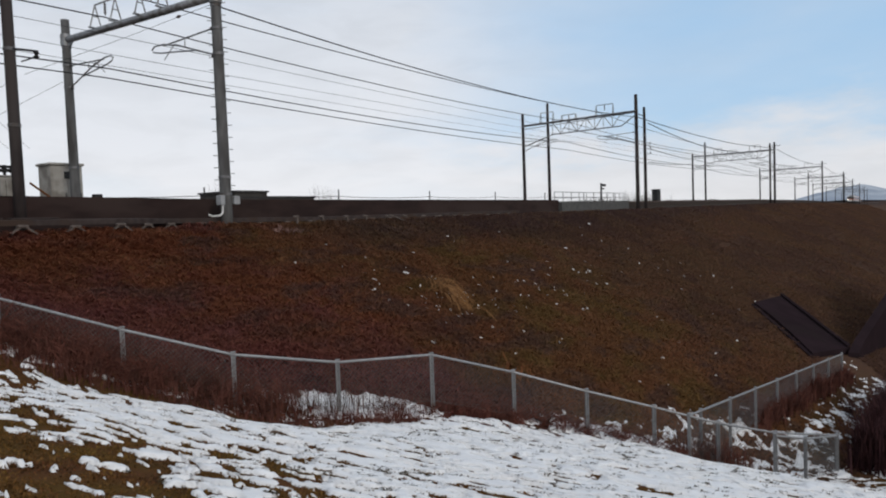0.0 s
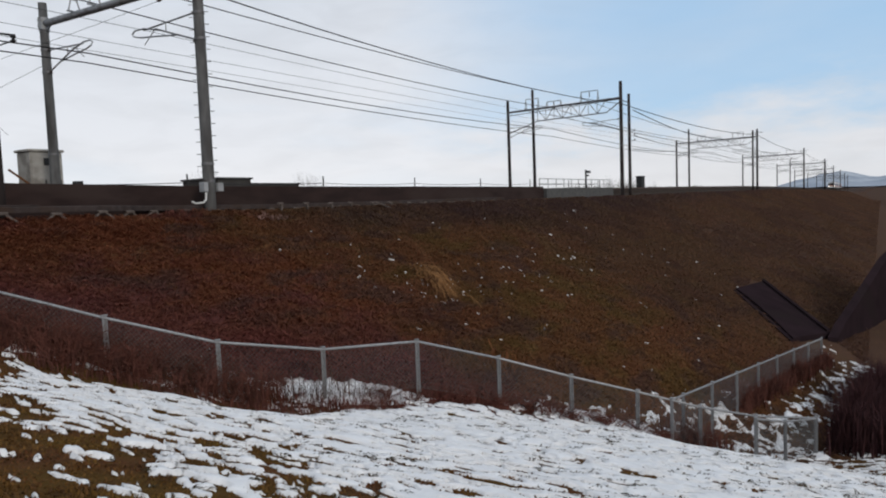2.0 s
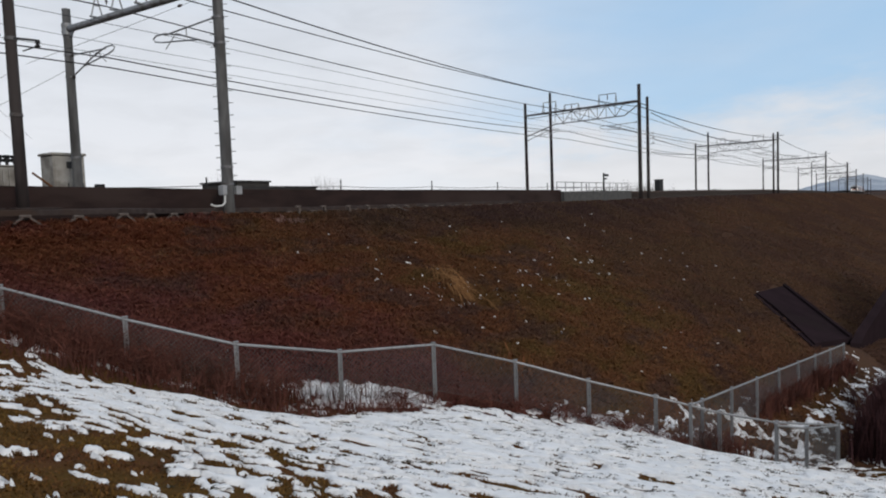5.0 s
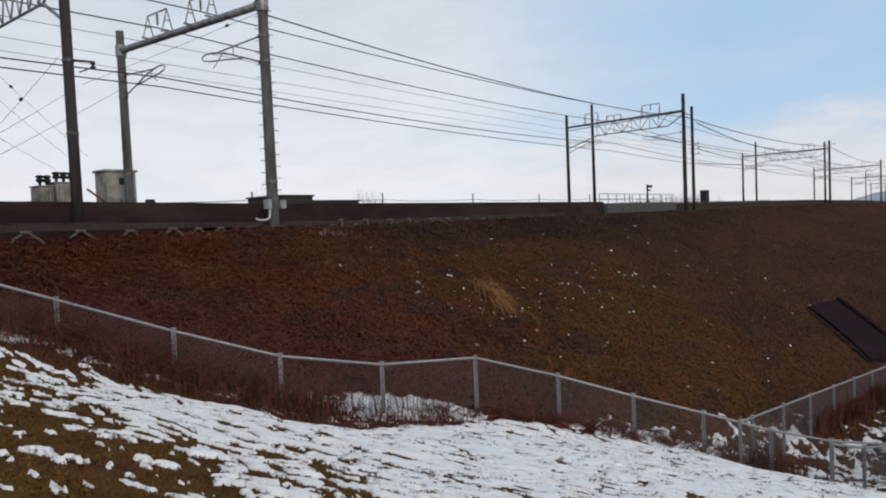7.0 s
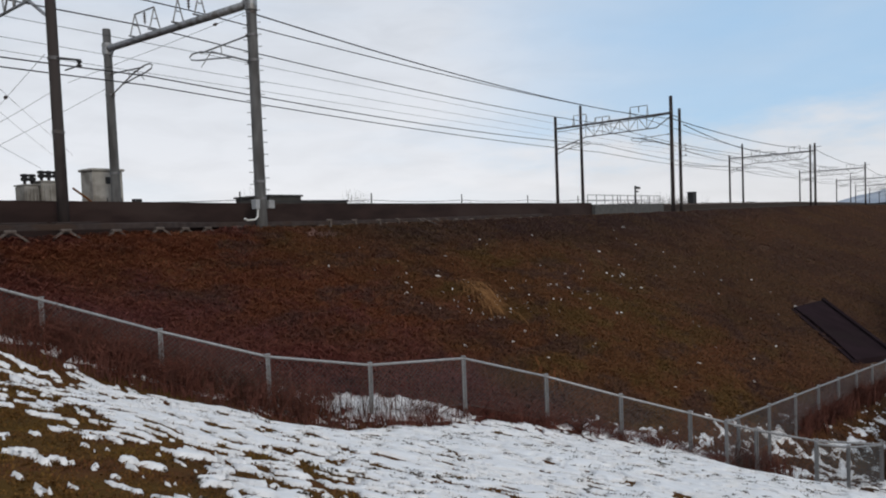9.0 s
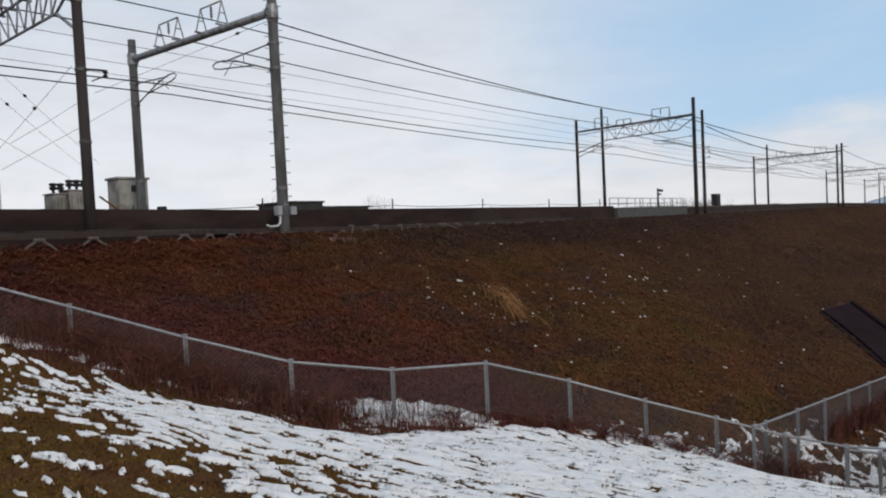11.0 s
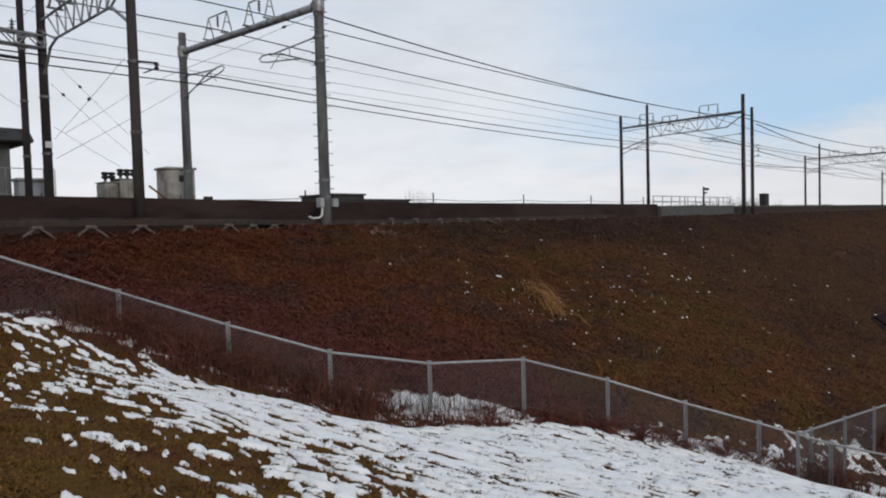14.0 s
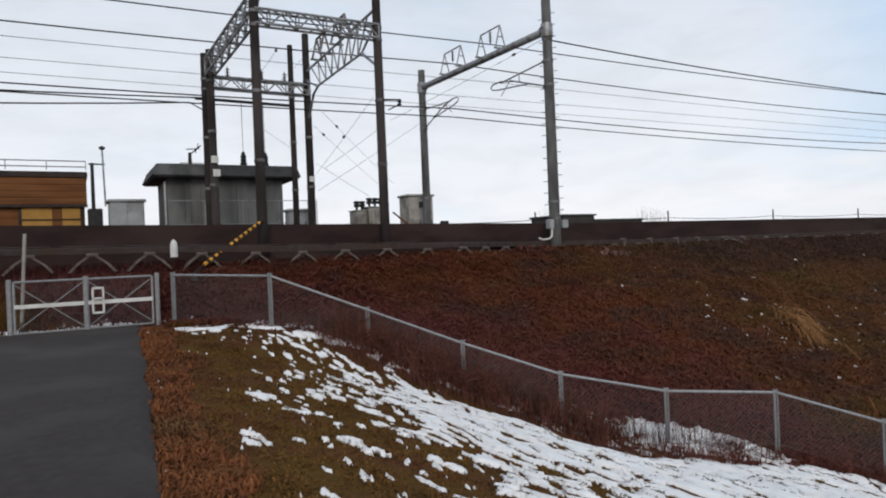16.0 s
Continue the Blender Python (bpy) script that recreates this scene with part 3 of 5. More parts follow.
# first gantry: a single tube between two concrete masts
g1 = thing("catenary_gantry", "grey concrete mast gantry with a tubular steel beam over the tracks", "gantry", "catenary gantries")
mast(15.6, NEAR_Y, 1.0, 11.3, 0.205, 0.165, M_concrete, g1, "pale grey weathered concrete mast", True, (9.4, 9.1, 8.31, 7.44, 3.2, 2.6))
mast(15.6, FAR_Y, 1.9, 10.45, 0.205, 0.165, M_concrete, g1, "pale grey weathered concrete mast", False, (9.6, 9.3, 8.53, 7.6, 4.2))
part("beam", Mesh().tube((15.6, NEAR_Y, 9.42), (15.6, FAR_Y, 9.6), 0.14, 0.14, 14), M_galv, g1, "galvanised tubular beam", smooth=True)
part("beam_stay", Mesh().tube((15.6, NEAR_Y + 0.1, 9.75), (15.6, NEAR_Y + 0.7, 9.46), 0.03), M_galv, g1)
part("beam_stay", Mesh().tube((15.6, FAR_Y - 0.1, 9.2), (15.6, FAR_Y - 0.7, 9.55), 0.03), M_galv, g1)
for y, z in ((NEAR_Y, 9.42), (FAR_Y, 9.6)):
    part("clamp", Mesh().tube((15.6, y, z - 0.24), (15.6, y, z + 0.24), 0.215, 0.215, 14).box(15.36, 15.84, y - 0.05, y + 0.05, z + 0.08, z + 0.16, 0.01).box(15.36, 15.84, y - 0.05, y + 0.05, z - 0.16, z - 0.08, 0.01), M_galv, g1)
wire_frame(g1, 15.6, 22.58, 24.0, 9.62, 10.54)
wire_frame(g1, 15.6, 25.65, 27.1, 9.68, 10.6)
cantilever(g1, 15.6, NEAR_Y, 23.4, 7.44, 8.36)
cantilever(g1, 15.6, FAR_Y, 26.0, 7.59, 8.5)
m = Mesh().box(15.18, 15.36, 19.32, 19.6, 2.22, 2.56, 0.02)
part("terminal_box", m, M_cabgrey, g1, "small pale terminal box on the mast")
part("terminal_box", Mesh().box(15.80, 16.05, 19.38, 19.62, 2.24, 2.54, 0.02), M_cabgrey, g1, "small pale terminal box on the mast")
part("cable_conduit", Mesh().path([(15.25, 19.33, 2.2), (15.2, 19.3, 1.95), (15.05, 19.25, 1.86), (14.75, 19.25, 1.84), (14.6, 19.25, 1.9)], 0.035, 6), M_white, g1, "pale cable conduit")


def truss_beam(parent, x, y0, y1, z0, z1, drop, material, half=0.0, bays=8):
    """A lattice beam along y: top chord from z0 to z1, lower chord by drop under its middle part, struts between."""
    m = Mesh()
    ya, yb = y0 + (y1 - y0) * 0.12, y0 + (y1 - y0) * 0.72
    top = lambda y: z0 + (z1 - z0) * (y - y0) / (y1 - y0)
    for dx in ((-half, half) if half else (0.0,)):
        m.tube((x + dx, y0, top(y0)), (x + dx, y1, top(y1)), 0.1)
        m.tube((x + dx, y0, top(y0) - 0.28), (x + dx, ya, top(ya) - drop), 0.045)
        m.tube((x + dx, ya, top(ya) - drop), (x + dx, yb, top(yb) - drop), 0.05)
        m.tube((x + dx, yb, top(yb) - drop), (x + dx, y1, top(y1) - drop - 0.9), 0.05)
        for i in range(bays):
            a, b = ya + (yb - ya) * i / bays, ya + (yb - ya) * (i + 1) / bays
            if i % 2:
                m.tube((x + dx, a, top(a) - drop), (x + dx, b, top(b)), 0.03)
            else:
                m.tube((x + dx, a, top(a)), (x + dx, b, top(b) - drop), 0.03)
            m.tube((x + dx, b, top(b)), (x + dx, b, top(b) - drop), 0.022)
        m.tube((x + dx, y0, top(y0) - 0.1), (x + dx, y1, top(y1) - 0.32), 0.03)
    return part("truss_beam", m, material, parent)


def lattice_gantry(x, near, far, pair, tops, inner=1.6):
    g = thing("catenary_gantry", "dark grey lattice beam gantry on slender masts over the tracks", "gantry", "catenary gantries")
    mast(x, near, 0.9, tops[0], 0.18, 0.145, M_polebrown, g, "", False, (10.2, 9.2, 6.0))
    mast(x, far, 1.9, tops[1], 0.165, 0.135, M_polebrown, g, "", False, (10.0, 8.9, 6.5))
    truss_beam(g, x, near, far, 10.2, 10.0, 1.15, M_truss)
    wire_frame(g, x, near + 2.1, near + 3.7, 10.25, 11.12, 0.2, 0.03)
    wire_frame(g, x, near + 5.7, near + 7.1, 10.2, 10.6, 0.2, 0.03)
    wire_frame(g, x, near + 8.0, near + 9.3, 10.15, 11.05, 0.2, 0.03)
    cantilever(g, x, near, near + 3.7, 7.44, 8.36)
    cantilever(g, x, far, far - 3.6, 7.6, 8.5)
    if x > 100:
        part("cross_arm", Mesh().tube((x - 0.1, near - 0.9, tops[0] - 0.6), (x - 0.1, near + 0.9, tops[0] - 0.6), 0.04), M_truss, g)
    if pair:
        x += pair - 2.3
        mast(x + 2.3, near, 1.5, tops[2], 0.15, 0.12, M_polebrown, g, "", False, (8.2, 7.4))
        mast(x + 2.3, far - inner, 1.9, tops[3], 0.16, 0.125, M_polebrown, g, "", False, (8.2, 4.4))
        m = Mesh()
        for z in (7.4, 7.0, 6.5):
            m.tube((x + 2.3, near, z), (x + 3.3, near - 0.3, z + 0.1), 0.025)
            m.turned((x + 3.1, near - 0.25, z + 0.1), [(0.02, 0), (0.07, 0.04), (0.02, 0.08), (0.07, 0.12), (0.02, 0.16)], 8)
        part("line_bracket", m, M_truss, g)
        part("tie_tube", Mesh().tube((x + 2.3 - pair, near, 10.0), (x + 2.3, near, 10.0), 0.04), M_truss, g)
    return g


lattice_gantry(60.5, NEAR_Y, 30.85, 2.3, (11.66, 11.15, 10.8, 12.3))
for x, pair in ((122, -4.5), (184, False), (246, 3.0), (308, False), (370, False), (432, False), (494, False)):
    y = NEAR_Y + float(bend(x))
    lattice_gantry(x, y, y + (12.8 if x == 122 else 13.5), pair, (11.4, 10.6, 10.9, 11.9), 3.1 if x == 122 else 3.5).location.z = float(grade(x))

STATIONS = [-190, -130, -70, -20, 15.6, 60.5, 122, 184, 246, 308, 370, 432]


def wire(pts, sag, r, label, n=10):
    out = []
    for (x0, y0, z0), (x1, y1, z1) in zip(pts, pts[1:]):
        for i in range(n):
            u = i / n
            out.append((x0 + (x1 - x0) * u, y0 + (y1 - y0) * u, z0 + (z1 - z0) * u + float(grade(x0 + (x1 - x0) * u)) - 4 * sag * u * (1 - u) * ((x1 - x0) / 50) ** 2))
    out.append((*pts[-1][:2], pts[-1][2] + float(grade(pts[-1][0]))))
    return tagged(part("overhead_wire", Mesh().path(out, r, 5), M_wire), label, "wire", "overhead wires")


def line_wire(y, z, sag, r, label, first=0, lift=0.0):
    wire([(x, y + float(bend(x)), z + (lift if x > 50 else 0)) for x in STATIONS[first:]], sag, r, label)


line_wire(TRACK_1, 7.57, 0.0, 0.009, "thin dark contact wire over the near track", lift=0.12)
line_wire(TRACK_1 + 0.1, 8.27, 0.12, 0.010, "thin dark messenger wire over the near track")
line_wire(24.6, 7.64, 0.05, 0.009, "thin grey wire over the tracks", lift=0.1)
line_wire(TRACK_2, 7.60, 0.32, 0.026, "dark contact wire over the far track", lift=-0.25)
line_wire(TRACK_2 - 0.1, 7.96, 0.50, 0.028, "dark messenger wire over the far track", lift=0.1)
wire([(x, 23.3 + float(bend(x)), 9.97) for x in STATIONS[:5]] + [(x, 23.3 + float(bend(x)), z) for x, z in ((60.5, 10.5), (122, 9.7), (184, 9.9), (246, 9.9), (308, 9.9), (370, 9.9))], 0.36, 0.025, "dark feeder wire on the beam frames")
wire([(60.5, 26.4, 9.4), (122, 24.2, 9.0), (184, 22.6, 9.2)], 0.12, 0.028, "dark feeder wire between the lattice gantries")
line_wire(26.4, 9.98, 0.45, 0.028, "dark feeder wire on the beam frames", lift=0.02)
feeder = [(15.75, NEAR_Y + 0.05, 9.1)] + [(x, NEAR_Y + 0.05 + float(bend(x)), z) for x, z in ((60.5, 9.65), (122, 10.5), (184, 10.5), (246, 10.5), (308, 10.5))]
wire(feeder[:2], 0.75, 0.027, "dark feeder cable leaving the near mast", 16)
wire(feeder[1:], 0.42, 0.04, "dark feeder cable on the lattice gantries")
wire([(62.8, 19.24, 9.3), (122, 22.6, 10.3), (184, 20.7, 10.7)], 0.5, 0.04, "dark feeder cable on the lattice gantries")
wire([(62.8, 19.1, 6.94), (122, 29.8, 9.6), (184, 29.4, 9.6)], 0.10, 0.036, "dark branch wire from the pole bracket")
wire([(62.8, 19.3, 5.75), (122, 29.8, 8.8)], 0.12, 0.036, "dark branch wire from the pole bracket")
wire([(122, 29.4, 8.35), (184, 29.5, 8.95), (246, 28.6, 9.0)], 0.36, 0.04, "dark contact wire between the far gantries")
wire([(-70, 26.0, 8.0), (-20, 26.6, 7.5), (4.6, 26.7, 7.72)], 0.8, 0.028, "dark feeder cable running to the steel tower")
wire([(-70, 26.0, 7.3), (-20, 26.6, 6.75), (4.3, 26.6, 7.5)], 1.4, 0.028, "dark feeder cable running to the steel tower")
wire([(4.3, 26.6, 7.5), (4.75, 26.55, 7.25), (4.93, 26.5, 6.75)], 0.0, 0.025, "dark cable looping down the tower mast", 4)

# feeder tower beside the substation: four masts tied by lattice beams
tower = thing("feeder_tower", "dark steel four-mast feeder tower with lattice beams", "tower")
for x, y, z0, z1, r in ((8.87, 19.6, 1.2, 10.9, 0.15), (5.02, 19.6, 1.2, 10.4, 0.15), (8.87, 26.7, 2.0, 10.6, 0.16), (5.02, 26.3, 2.0, 9.45, 0.16), (5.05, 27.7, 2.0, 9.7, 0.13), (8.62, 28.0, 2.0, 10.5, 0.13)):
    mast(x, y, z0, z1, r, r * 0.85, M_polebrown, tower, "", False, (8.7, 8.3, 6.4, 4.4))


def lattice(parent, a, b, deep, wide, bays, r=0.03):
    """A box lattice girder between a and b (middle of its top), hanging deep under them."""
    a, b = Vector(a), Vector(b)
    along_ = (b - a).normalized()
    side = along_.cross(Vector((0, 0, 1))).normalized() * wide / 2
    down = Vector((0, 0, -deep))
    m = Mesh()
    for o in (side, -side):
        m.tube(a + o, b + o, r * 1.3)
        m.tube(a + o + down, b + o + down, r * 1.3)
        for i in range(bays):
            p, q = a + (b - a) * (i / bays), a + (b - a) * ((i + 1) / bays)
            if i % 2:
                p, q = q, p
            m.tube(p + o, q + o + down, r * 0.8)
            m.tube(q + o, q + o + down, r * 0.7)
    for i in range(bays + 1):
        p = a + (b - a) * (i / bays)
        m.tube(p + side, p - side, r * 0.7)
        m.tube(p + side + down, p - side + down, r * 0.7)
        if i < bays:
            q = a + (b - a) * ((i + 1) / bays)
            m.tube(p + side, q - side, r * 0.6)
    return part("lattice_beam", m, M_galv, parent)


lattice(tower, (5.02, 19.6, 8.76), (8.87, 19.6, 8.76), 0.42, 0.3, 9)
lattice(tower, (5.02, 26.5, 8.5), (8.87, 26.6, 8.5), 0.42, 0.3, 9)
m = Mesh()
m.tube((8.87, 19.6, 9.32), (8.87, 26.7, 9.08), 0.05).tube((8.87, 20.9, 8.25), (8.87, 25.4, 8.2), 0.045)
for i in range(7):
    yt, yu, yl = 20.3 + i * 0.82, 20.3 + (i + 1) * 0.82, 20.9 + i * 0.643
    zt, zu = 9.3 - 0.034 * (yt - 19.6), 9.3 - 0.034 * (yu - 19.6)
    m.tube((8.87, yt, zt), (8.87, yl + 0.32, 8.24), 0.028).tube((8.87, yl + 0.32, 8.24), (8.87, yu, zu), 0.028)
m.tube((8.87, 19.6, 8.9), (8.87, 20.9, 8.25), 0.04).tube((8.87, 26.7, 8.7), (8.87, 25.4, 8.2), 0.04)
part("lattice_beam", m, M_galv, tower)
lattice(tower, (5.02, 19.6, 9.1), (5.02, 26.3, 9.1), 0.6, 0.34, 11, 0.034)
part("knee_brace", Mesh().tube((8.87, 20.9, 8.25), (8.87, 19.75, 7.55), 0.05), M_galv, tower)
part("knee_brace", Mesh().path([(8.87, 25.3, 8.2), (8.87, 25.9, 8.0), (8.87, 26.2, 7.6), (8.87, 26.55, 7.2)], 0.05, 6), M_galv, tower)
part("cross_tube", Mesh().tube((4.7, 27.8, 7.95), (8.62, 28.0, 7.95), 0.06), M_dark, tower)
for y0, y1 in ((22.3, 23.2), (24.4, 25.3)):
    wire_frame(tower, 8.87, y0, y1, 9.2, 10.0, 0.2, 0.04, M_truss)
m = Mesh()
m.tube((8.87, 19.45, 6.4), (9.55, 19.5, 6.45), 0.03)
m.turned((9.5, 19.5, 6.25), [(0.03, 0), (0.08, 0.05), (0.03, 0.10), (0.08, 0.15), (0.03, 0.2)], 10)
m.tube((9.1, 19.48, 6.1), (9.5, 19.5, 6.3), 0.02)
part("line_bracket", m, M_dark, tower)
for x, y, z in ((5.02, 26.05, 5.2), (5.07, 26.05, 4.7)):
    part("number_plate", Mesh().box(x - 0.13, x + 0.13, y - 0.02, y, z, z + 0.26), M_white, tower, "small pale blank plate")
part("number_plate", Mesh().box(8.76, 8.98, 26.5, 26.52, 4.6, 4.82), M_white, tower, "small pale blank plate")
for x, y in ((5.7, 26.5), (7.0, 26.5), (7.9, 26.5)):
    insulator(tower, (x, y, 8.95), 0.45, 0.09)
# thin stays between tower and line
for a, b, at in (((8.73, 19.8, 6.53), (9.07, 26.6, 4.91), 0.45), ((9.36, 26.7, 7.6), (14.59, 31.0, 5.07), 0.2), ((9.09, 26.7, 6.91), (13.74, 31.0, 5.04), 0.13), ((9.2, 26.8, 4.26), (15.34, 29.3, 7.82), None),
                 ((9.13, 26.7, 5.38), (13.24, 31.0, 4.44), None), ((9.51, 26.7, 5.19), (12.93, 29.0, 7.33), None), ((7.26, 27.5, 6.81), (9.25, 30.0, 6.41), None), ((7.0, 27.0, 8.83), (6.97, 24.0, 9.11), 0.9),
                 ((7.71, 26.5, 8.54), (8.47, 24.0, 9.47), None), ((12.45, 26.5, 7.27), (15.56, 19.75, 9.16), 0.83)):
    st = tagged(part("stay_wire", Mesh().path([a, ((a[0] + b[0]) / 2, (a[1] + b[1]) / 2, (a[2] + b[2]) / 2 - 0.03), b], 0.008, 4), M_wire), "thin dark stay wire of the overhead line", "wire", "stay wires")
    if at:
        p = Vector(a).lerp(Vector(b), at)
        w = (Vector(b) - Vector(a)).normalized() * 0.1
        part("insulator", Mesh().tube(p - w, p, 0.02, 0.06, 8).tube(p, p + w, 0.06, 0.02, 8), M_porcelain, st)
# striped guard over the guy of the tower
guy = thing("guy_guard", "amber and black striped sleeve over a guy wire", "guy wire")
a, b = Vector((3.08, 17.9, 1.50)), Vector((4.95, 19.38, 2.66))
for i in range(24):
    p, q = a.lerp(b, i / 24), a.lerp(b, (i + 1) / 24)
    part("stripe", Mesh().tube(p, q, 0.045, 0.045, 8), M_stripe if i % 2 == 0 else M_black, guy)
part("wire", Mesh().tube(b, (5.0, 19.5, 2.75), 0.012), M_wire, guy)
part("wire", Mesh().tube((2.81, 17.69, 1.3), a, 0.02), M_wire, guy)
part("anchor", Mesh().turned((2.80, 17.68, 1.12), [(0.12, 0), (0.10, 0.14), (0.04, 0.2)], 10), M_trough, guy)
tagged(part("marker_post", Mesh().turned((2.42, 18.15, 1.72), [(0.09, 0), (0.09, 0.26), (0.075, 0.36), (0.03, 0.44)], 12), M_white), "short white painted marker post on the trough", "marker post")
tagged(part("marker_pole", Mesh().tube((-0.82, 16.9, 0.3), (-0.70, 16.95, 2.33), 0.036, 0.034, 10), M_pole), "slim weathered pale pole beside the gate", "pole")


# ---- substation and cabinets beyond the tracks ----
hut = thing("substation_hut", "grey concrete substation hut with a thick flat roof", "hut")
part("wall", Mesh().box(4.15, 9.4, 32.6, 35.8, 2.0, 5.4, 0.03), M_hutwall, hut, "streaked grey concrete wall")
r = Mesh()
r.loft([[(4.0 - o, 32.35 - o, z), (9.75 + o * 0.7, 32.35 - o, z), (9.75 + o * 0.7, 35.9 + o, z), (4.0 - o, 35.9 + o, z)] for z, o in ((5.36, 0.40), (5.44, 0.50), (5.94, 0.30), (5.98, 0.1))])
part("roof", r, M_hutroof, hut, "dark thick overhanging flat roof")
for x in (4.9, 5.6, 7.2, 8.4):
    part("pilaster", Mesh().box(x, x + 0.22, 32.5, 32.6, 2.0, 5.18), M_hutwall, hut)
part("downpipe", Mesh().tube((4.05, 32.5, 2.0), (4.05, 32.5, 5.2), 0.04), M_white, hut)
part("louvre", Mesh().box(6.0, 6.9, 32.53, 32.6, 2.8, 4.2), M_hutwall, hut)
part("door", Mesh().box(7.7, 8.3, 32.53, 32.6, 2.0, 4.0), M_hutwall, hut)
for x in (7.68, 8.72):
    b = part("bushing", Mesh().turned((x, 33.0, 6.0), [(0.16, -0.1), (0.16, 0.2), (0.11, 0.24), (0.15, 0.32), (0.11, 0.4), (0.15, 0.48), (0.11, 0.56), (0.06, 0.72)], 12), M_dark, hut)
    part("lead", Mesh().tube((x, 33.0, 6.5), (x * 0.845, 27.9, 7.95), 0.012), M_wire, b)
ant = part("roof_device", Mesh().tube((5.25, 33, 6.0), (5.25, 33, 6.6), 0.09, 0.07).tube((5.25, 33, 6.5), (5.75, 33, 6.95), 0.03).tube((5.1, 33, 6.75), (5.7, 33, 6.8), 0.025).tube((5.5, 33, 6.6), (5.65, 33, 7.05), 0.02), M_dark, hut)
part("conduit", Mesh().tube((4.8, 33, 6.12), (6.2, 33, 6.12), 0.03), M_white, ant)
rail = thing("handrail", "thin white handrail in front of the substation hut", "handrail")
for z in (3.2, 4.25):
    part("bar", Mesh().tube((3.9, 31.4, z), (10.5, 31.4, z), 0.018), M_galv, rail)
for x in np.arange(3.9, 10.6, 1.65):
    part("post", Mesh().tube((x, 31.4, 2.0), (x, 31.4, 4.25), 0.016), M_galv, rail)

shed = thing("lineside_building", "orange-brown boarded building with ochre panels and flat roof", "building")
part("wall", Mesh().box(-14.0, 0.9, 34.0, 42.0, 1.0, 5.2), M_orange, shed, "orange-brown boarded wall")
part("roof_edge", Mesh().box(-14.2, 1.05, 33.72, 42.2, 5.46, 5.72, 0.03), M_trough, shed, "brown-grey flat roof edge")
for i in range(4):
    part("fascia_board", Mesh().box(-14.15, 1.0, 33.78 - 0.004 * (i % 2), 33.99, 4.30 + i * 0.29, 4.58 + i * 0.29, 0.01), M_orange, shed)
part("string_rail", Mesh().box(-14.1, 1.02, 33.74, 33.99, 4.18, 4.29, 0.01), M_trough, shed)
for x0, x1, mm in ((-1.48, -0.36, M_yellow), (0.02, 0.72, M_yellow), (-0.34, 0.0, M_orange)):
    p = part("panel", Mesh().box(x0, x1, 33.93, 33.99, 2.2, 4.17), mm, shed, "ochre yellow panel" if mm is M_yellow else "brown panel between the ochre ones")
    part("panel_rail", Mesh().box(x0, x1, 33.89, 33.925, 3.62, 3.68), M_trough, p)
for x in (-1.55, 0.8):
    part("frame_post", Mesh().box(x - 0.05, x + 0.05, 33.9, 33.99, 1.8, 4.17), M_trough, shed)
rr = Mesh()
for z in (5.95, 6.2):
    rr.tube((-14, 33.9, z), (1.0, 33.9, z), 0.025)
for x in np.arange(-14, 1.1, 1.5):
    rr.tube((x, 33.9, 5.8), (x, 33.9, 6.22), 0.02)
part("roof_rail", rr, M_galv, shed)
lp = thing("lamp_post", "slim grey lamp post with cross arm beside the boarded building", "lamp post")
part("pole", Mesh().tube((1.24, 33.6, 2.0), (1.24, 33.6, 6.1), 0.09, 0.07, 10), M_dark, lp)
part("arm", Mesh().tube((1.1, 33.6, 6.05), (1.75, 33.6, 6.05), 0.035), M_dark, lp)
part("lamp_pole", Mesh().tube((1.72, 33.6, 4.2), (1.66, 33.6, 6.7), 0.04), M_galv, lp)
part("lamp_head", Mesh().turned((1.66, 33.6, 6.68), [(0.05, 0), (0.13, 0.05), (0.13, 0.13), (0.04, 0.18)], 10), M_dark, lp)


def cabinet(name, label, x0, x1, y0, y1, z1, material, lid=True, group=""):
    c = thing(name, label, "cabinet", group)
    part("body", Mesh().box(x0, x1, y0, y1, 1.95, z1 - (0.12 if lid else 0), 0.03), material, c)
    if lid:
        part("lid", Mesh().box(x0 - 0.08, x1 + 0.08, y0 - 0.08, y1 + 0.08, z1 - 0.12, z1, 0.03), material, c)
    mid = (x0 + x1) / 2
    for a, b in ((x0 + 0.06, mid - 0.02), (mid + 0.02, x1 - 0.06)):
        d = part("door", Mesh().box(a, b, y0 - 0.03, y0 - 0.004, 2.1, z1 - 0.2, 0.008), material, c)
        part("handle", Mesh().box(b - 0.10, b - 0.06, y0 - 0.06, y0 - 0.03, 3.0, 3.2), M_dark, d)
    return c


c = cabinet("signal_cabinet", "weathered beige steel cabinet with overhanging lid", 15.38, 16.78, 31.0, 32.1, 4.54, M_cab)
part("meter", Mesh().box(15.95, 16.2, 30.9, 30.97, 3.85, 4.15, 0.01), M_dark, c, "small dark meter box")
cabinet("relay_cabinet", "light grey steel relay cabinet beside the boarded building", 1.7, 3.0, 30.6, 31.7, 4.25, M_cabgrey)
cabinet("small_cabinet", "pale grey small cabinet behind the tower", 9.05, 9.95, 30.5, 31.2, 3.8, M_cabgrey)
cabinet("small_cabinet", "dark grey small cabinet beside the lamp post", 0.95, 1.5, 31.6, 32.2, 3.95, M_dark, False)
part_frame = thing("pipe_frame", "thin upright white pipe frame behind the tower", "frame")
for x in (9.98, 10.4):
    part("post", Mesh().tube((x, 30.6, 1.95), (x, 30.6, 4.18), 0.025), M_white, part_frame)
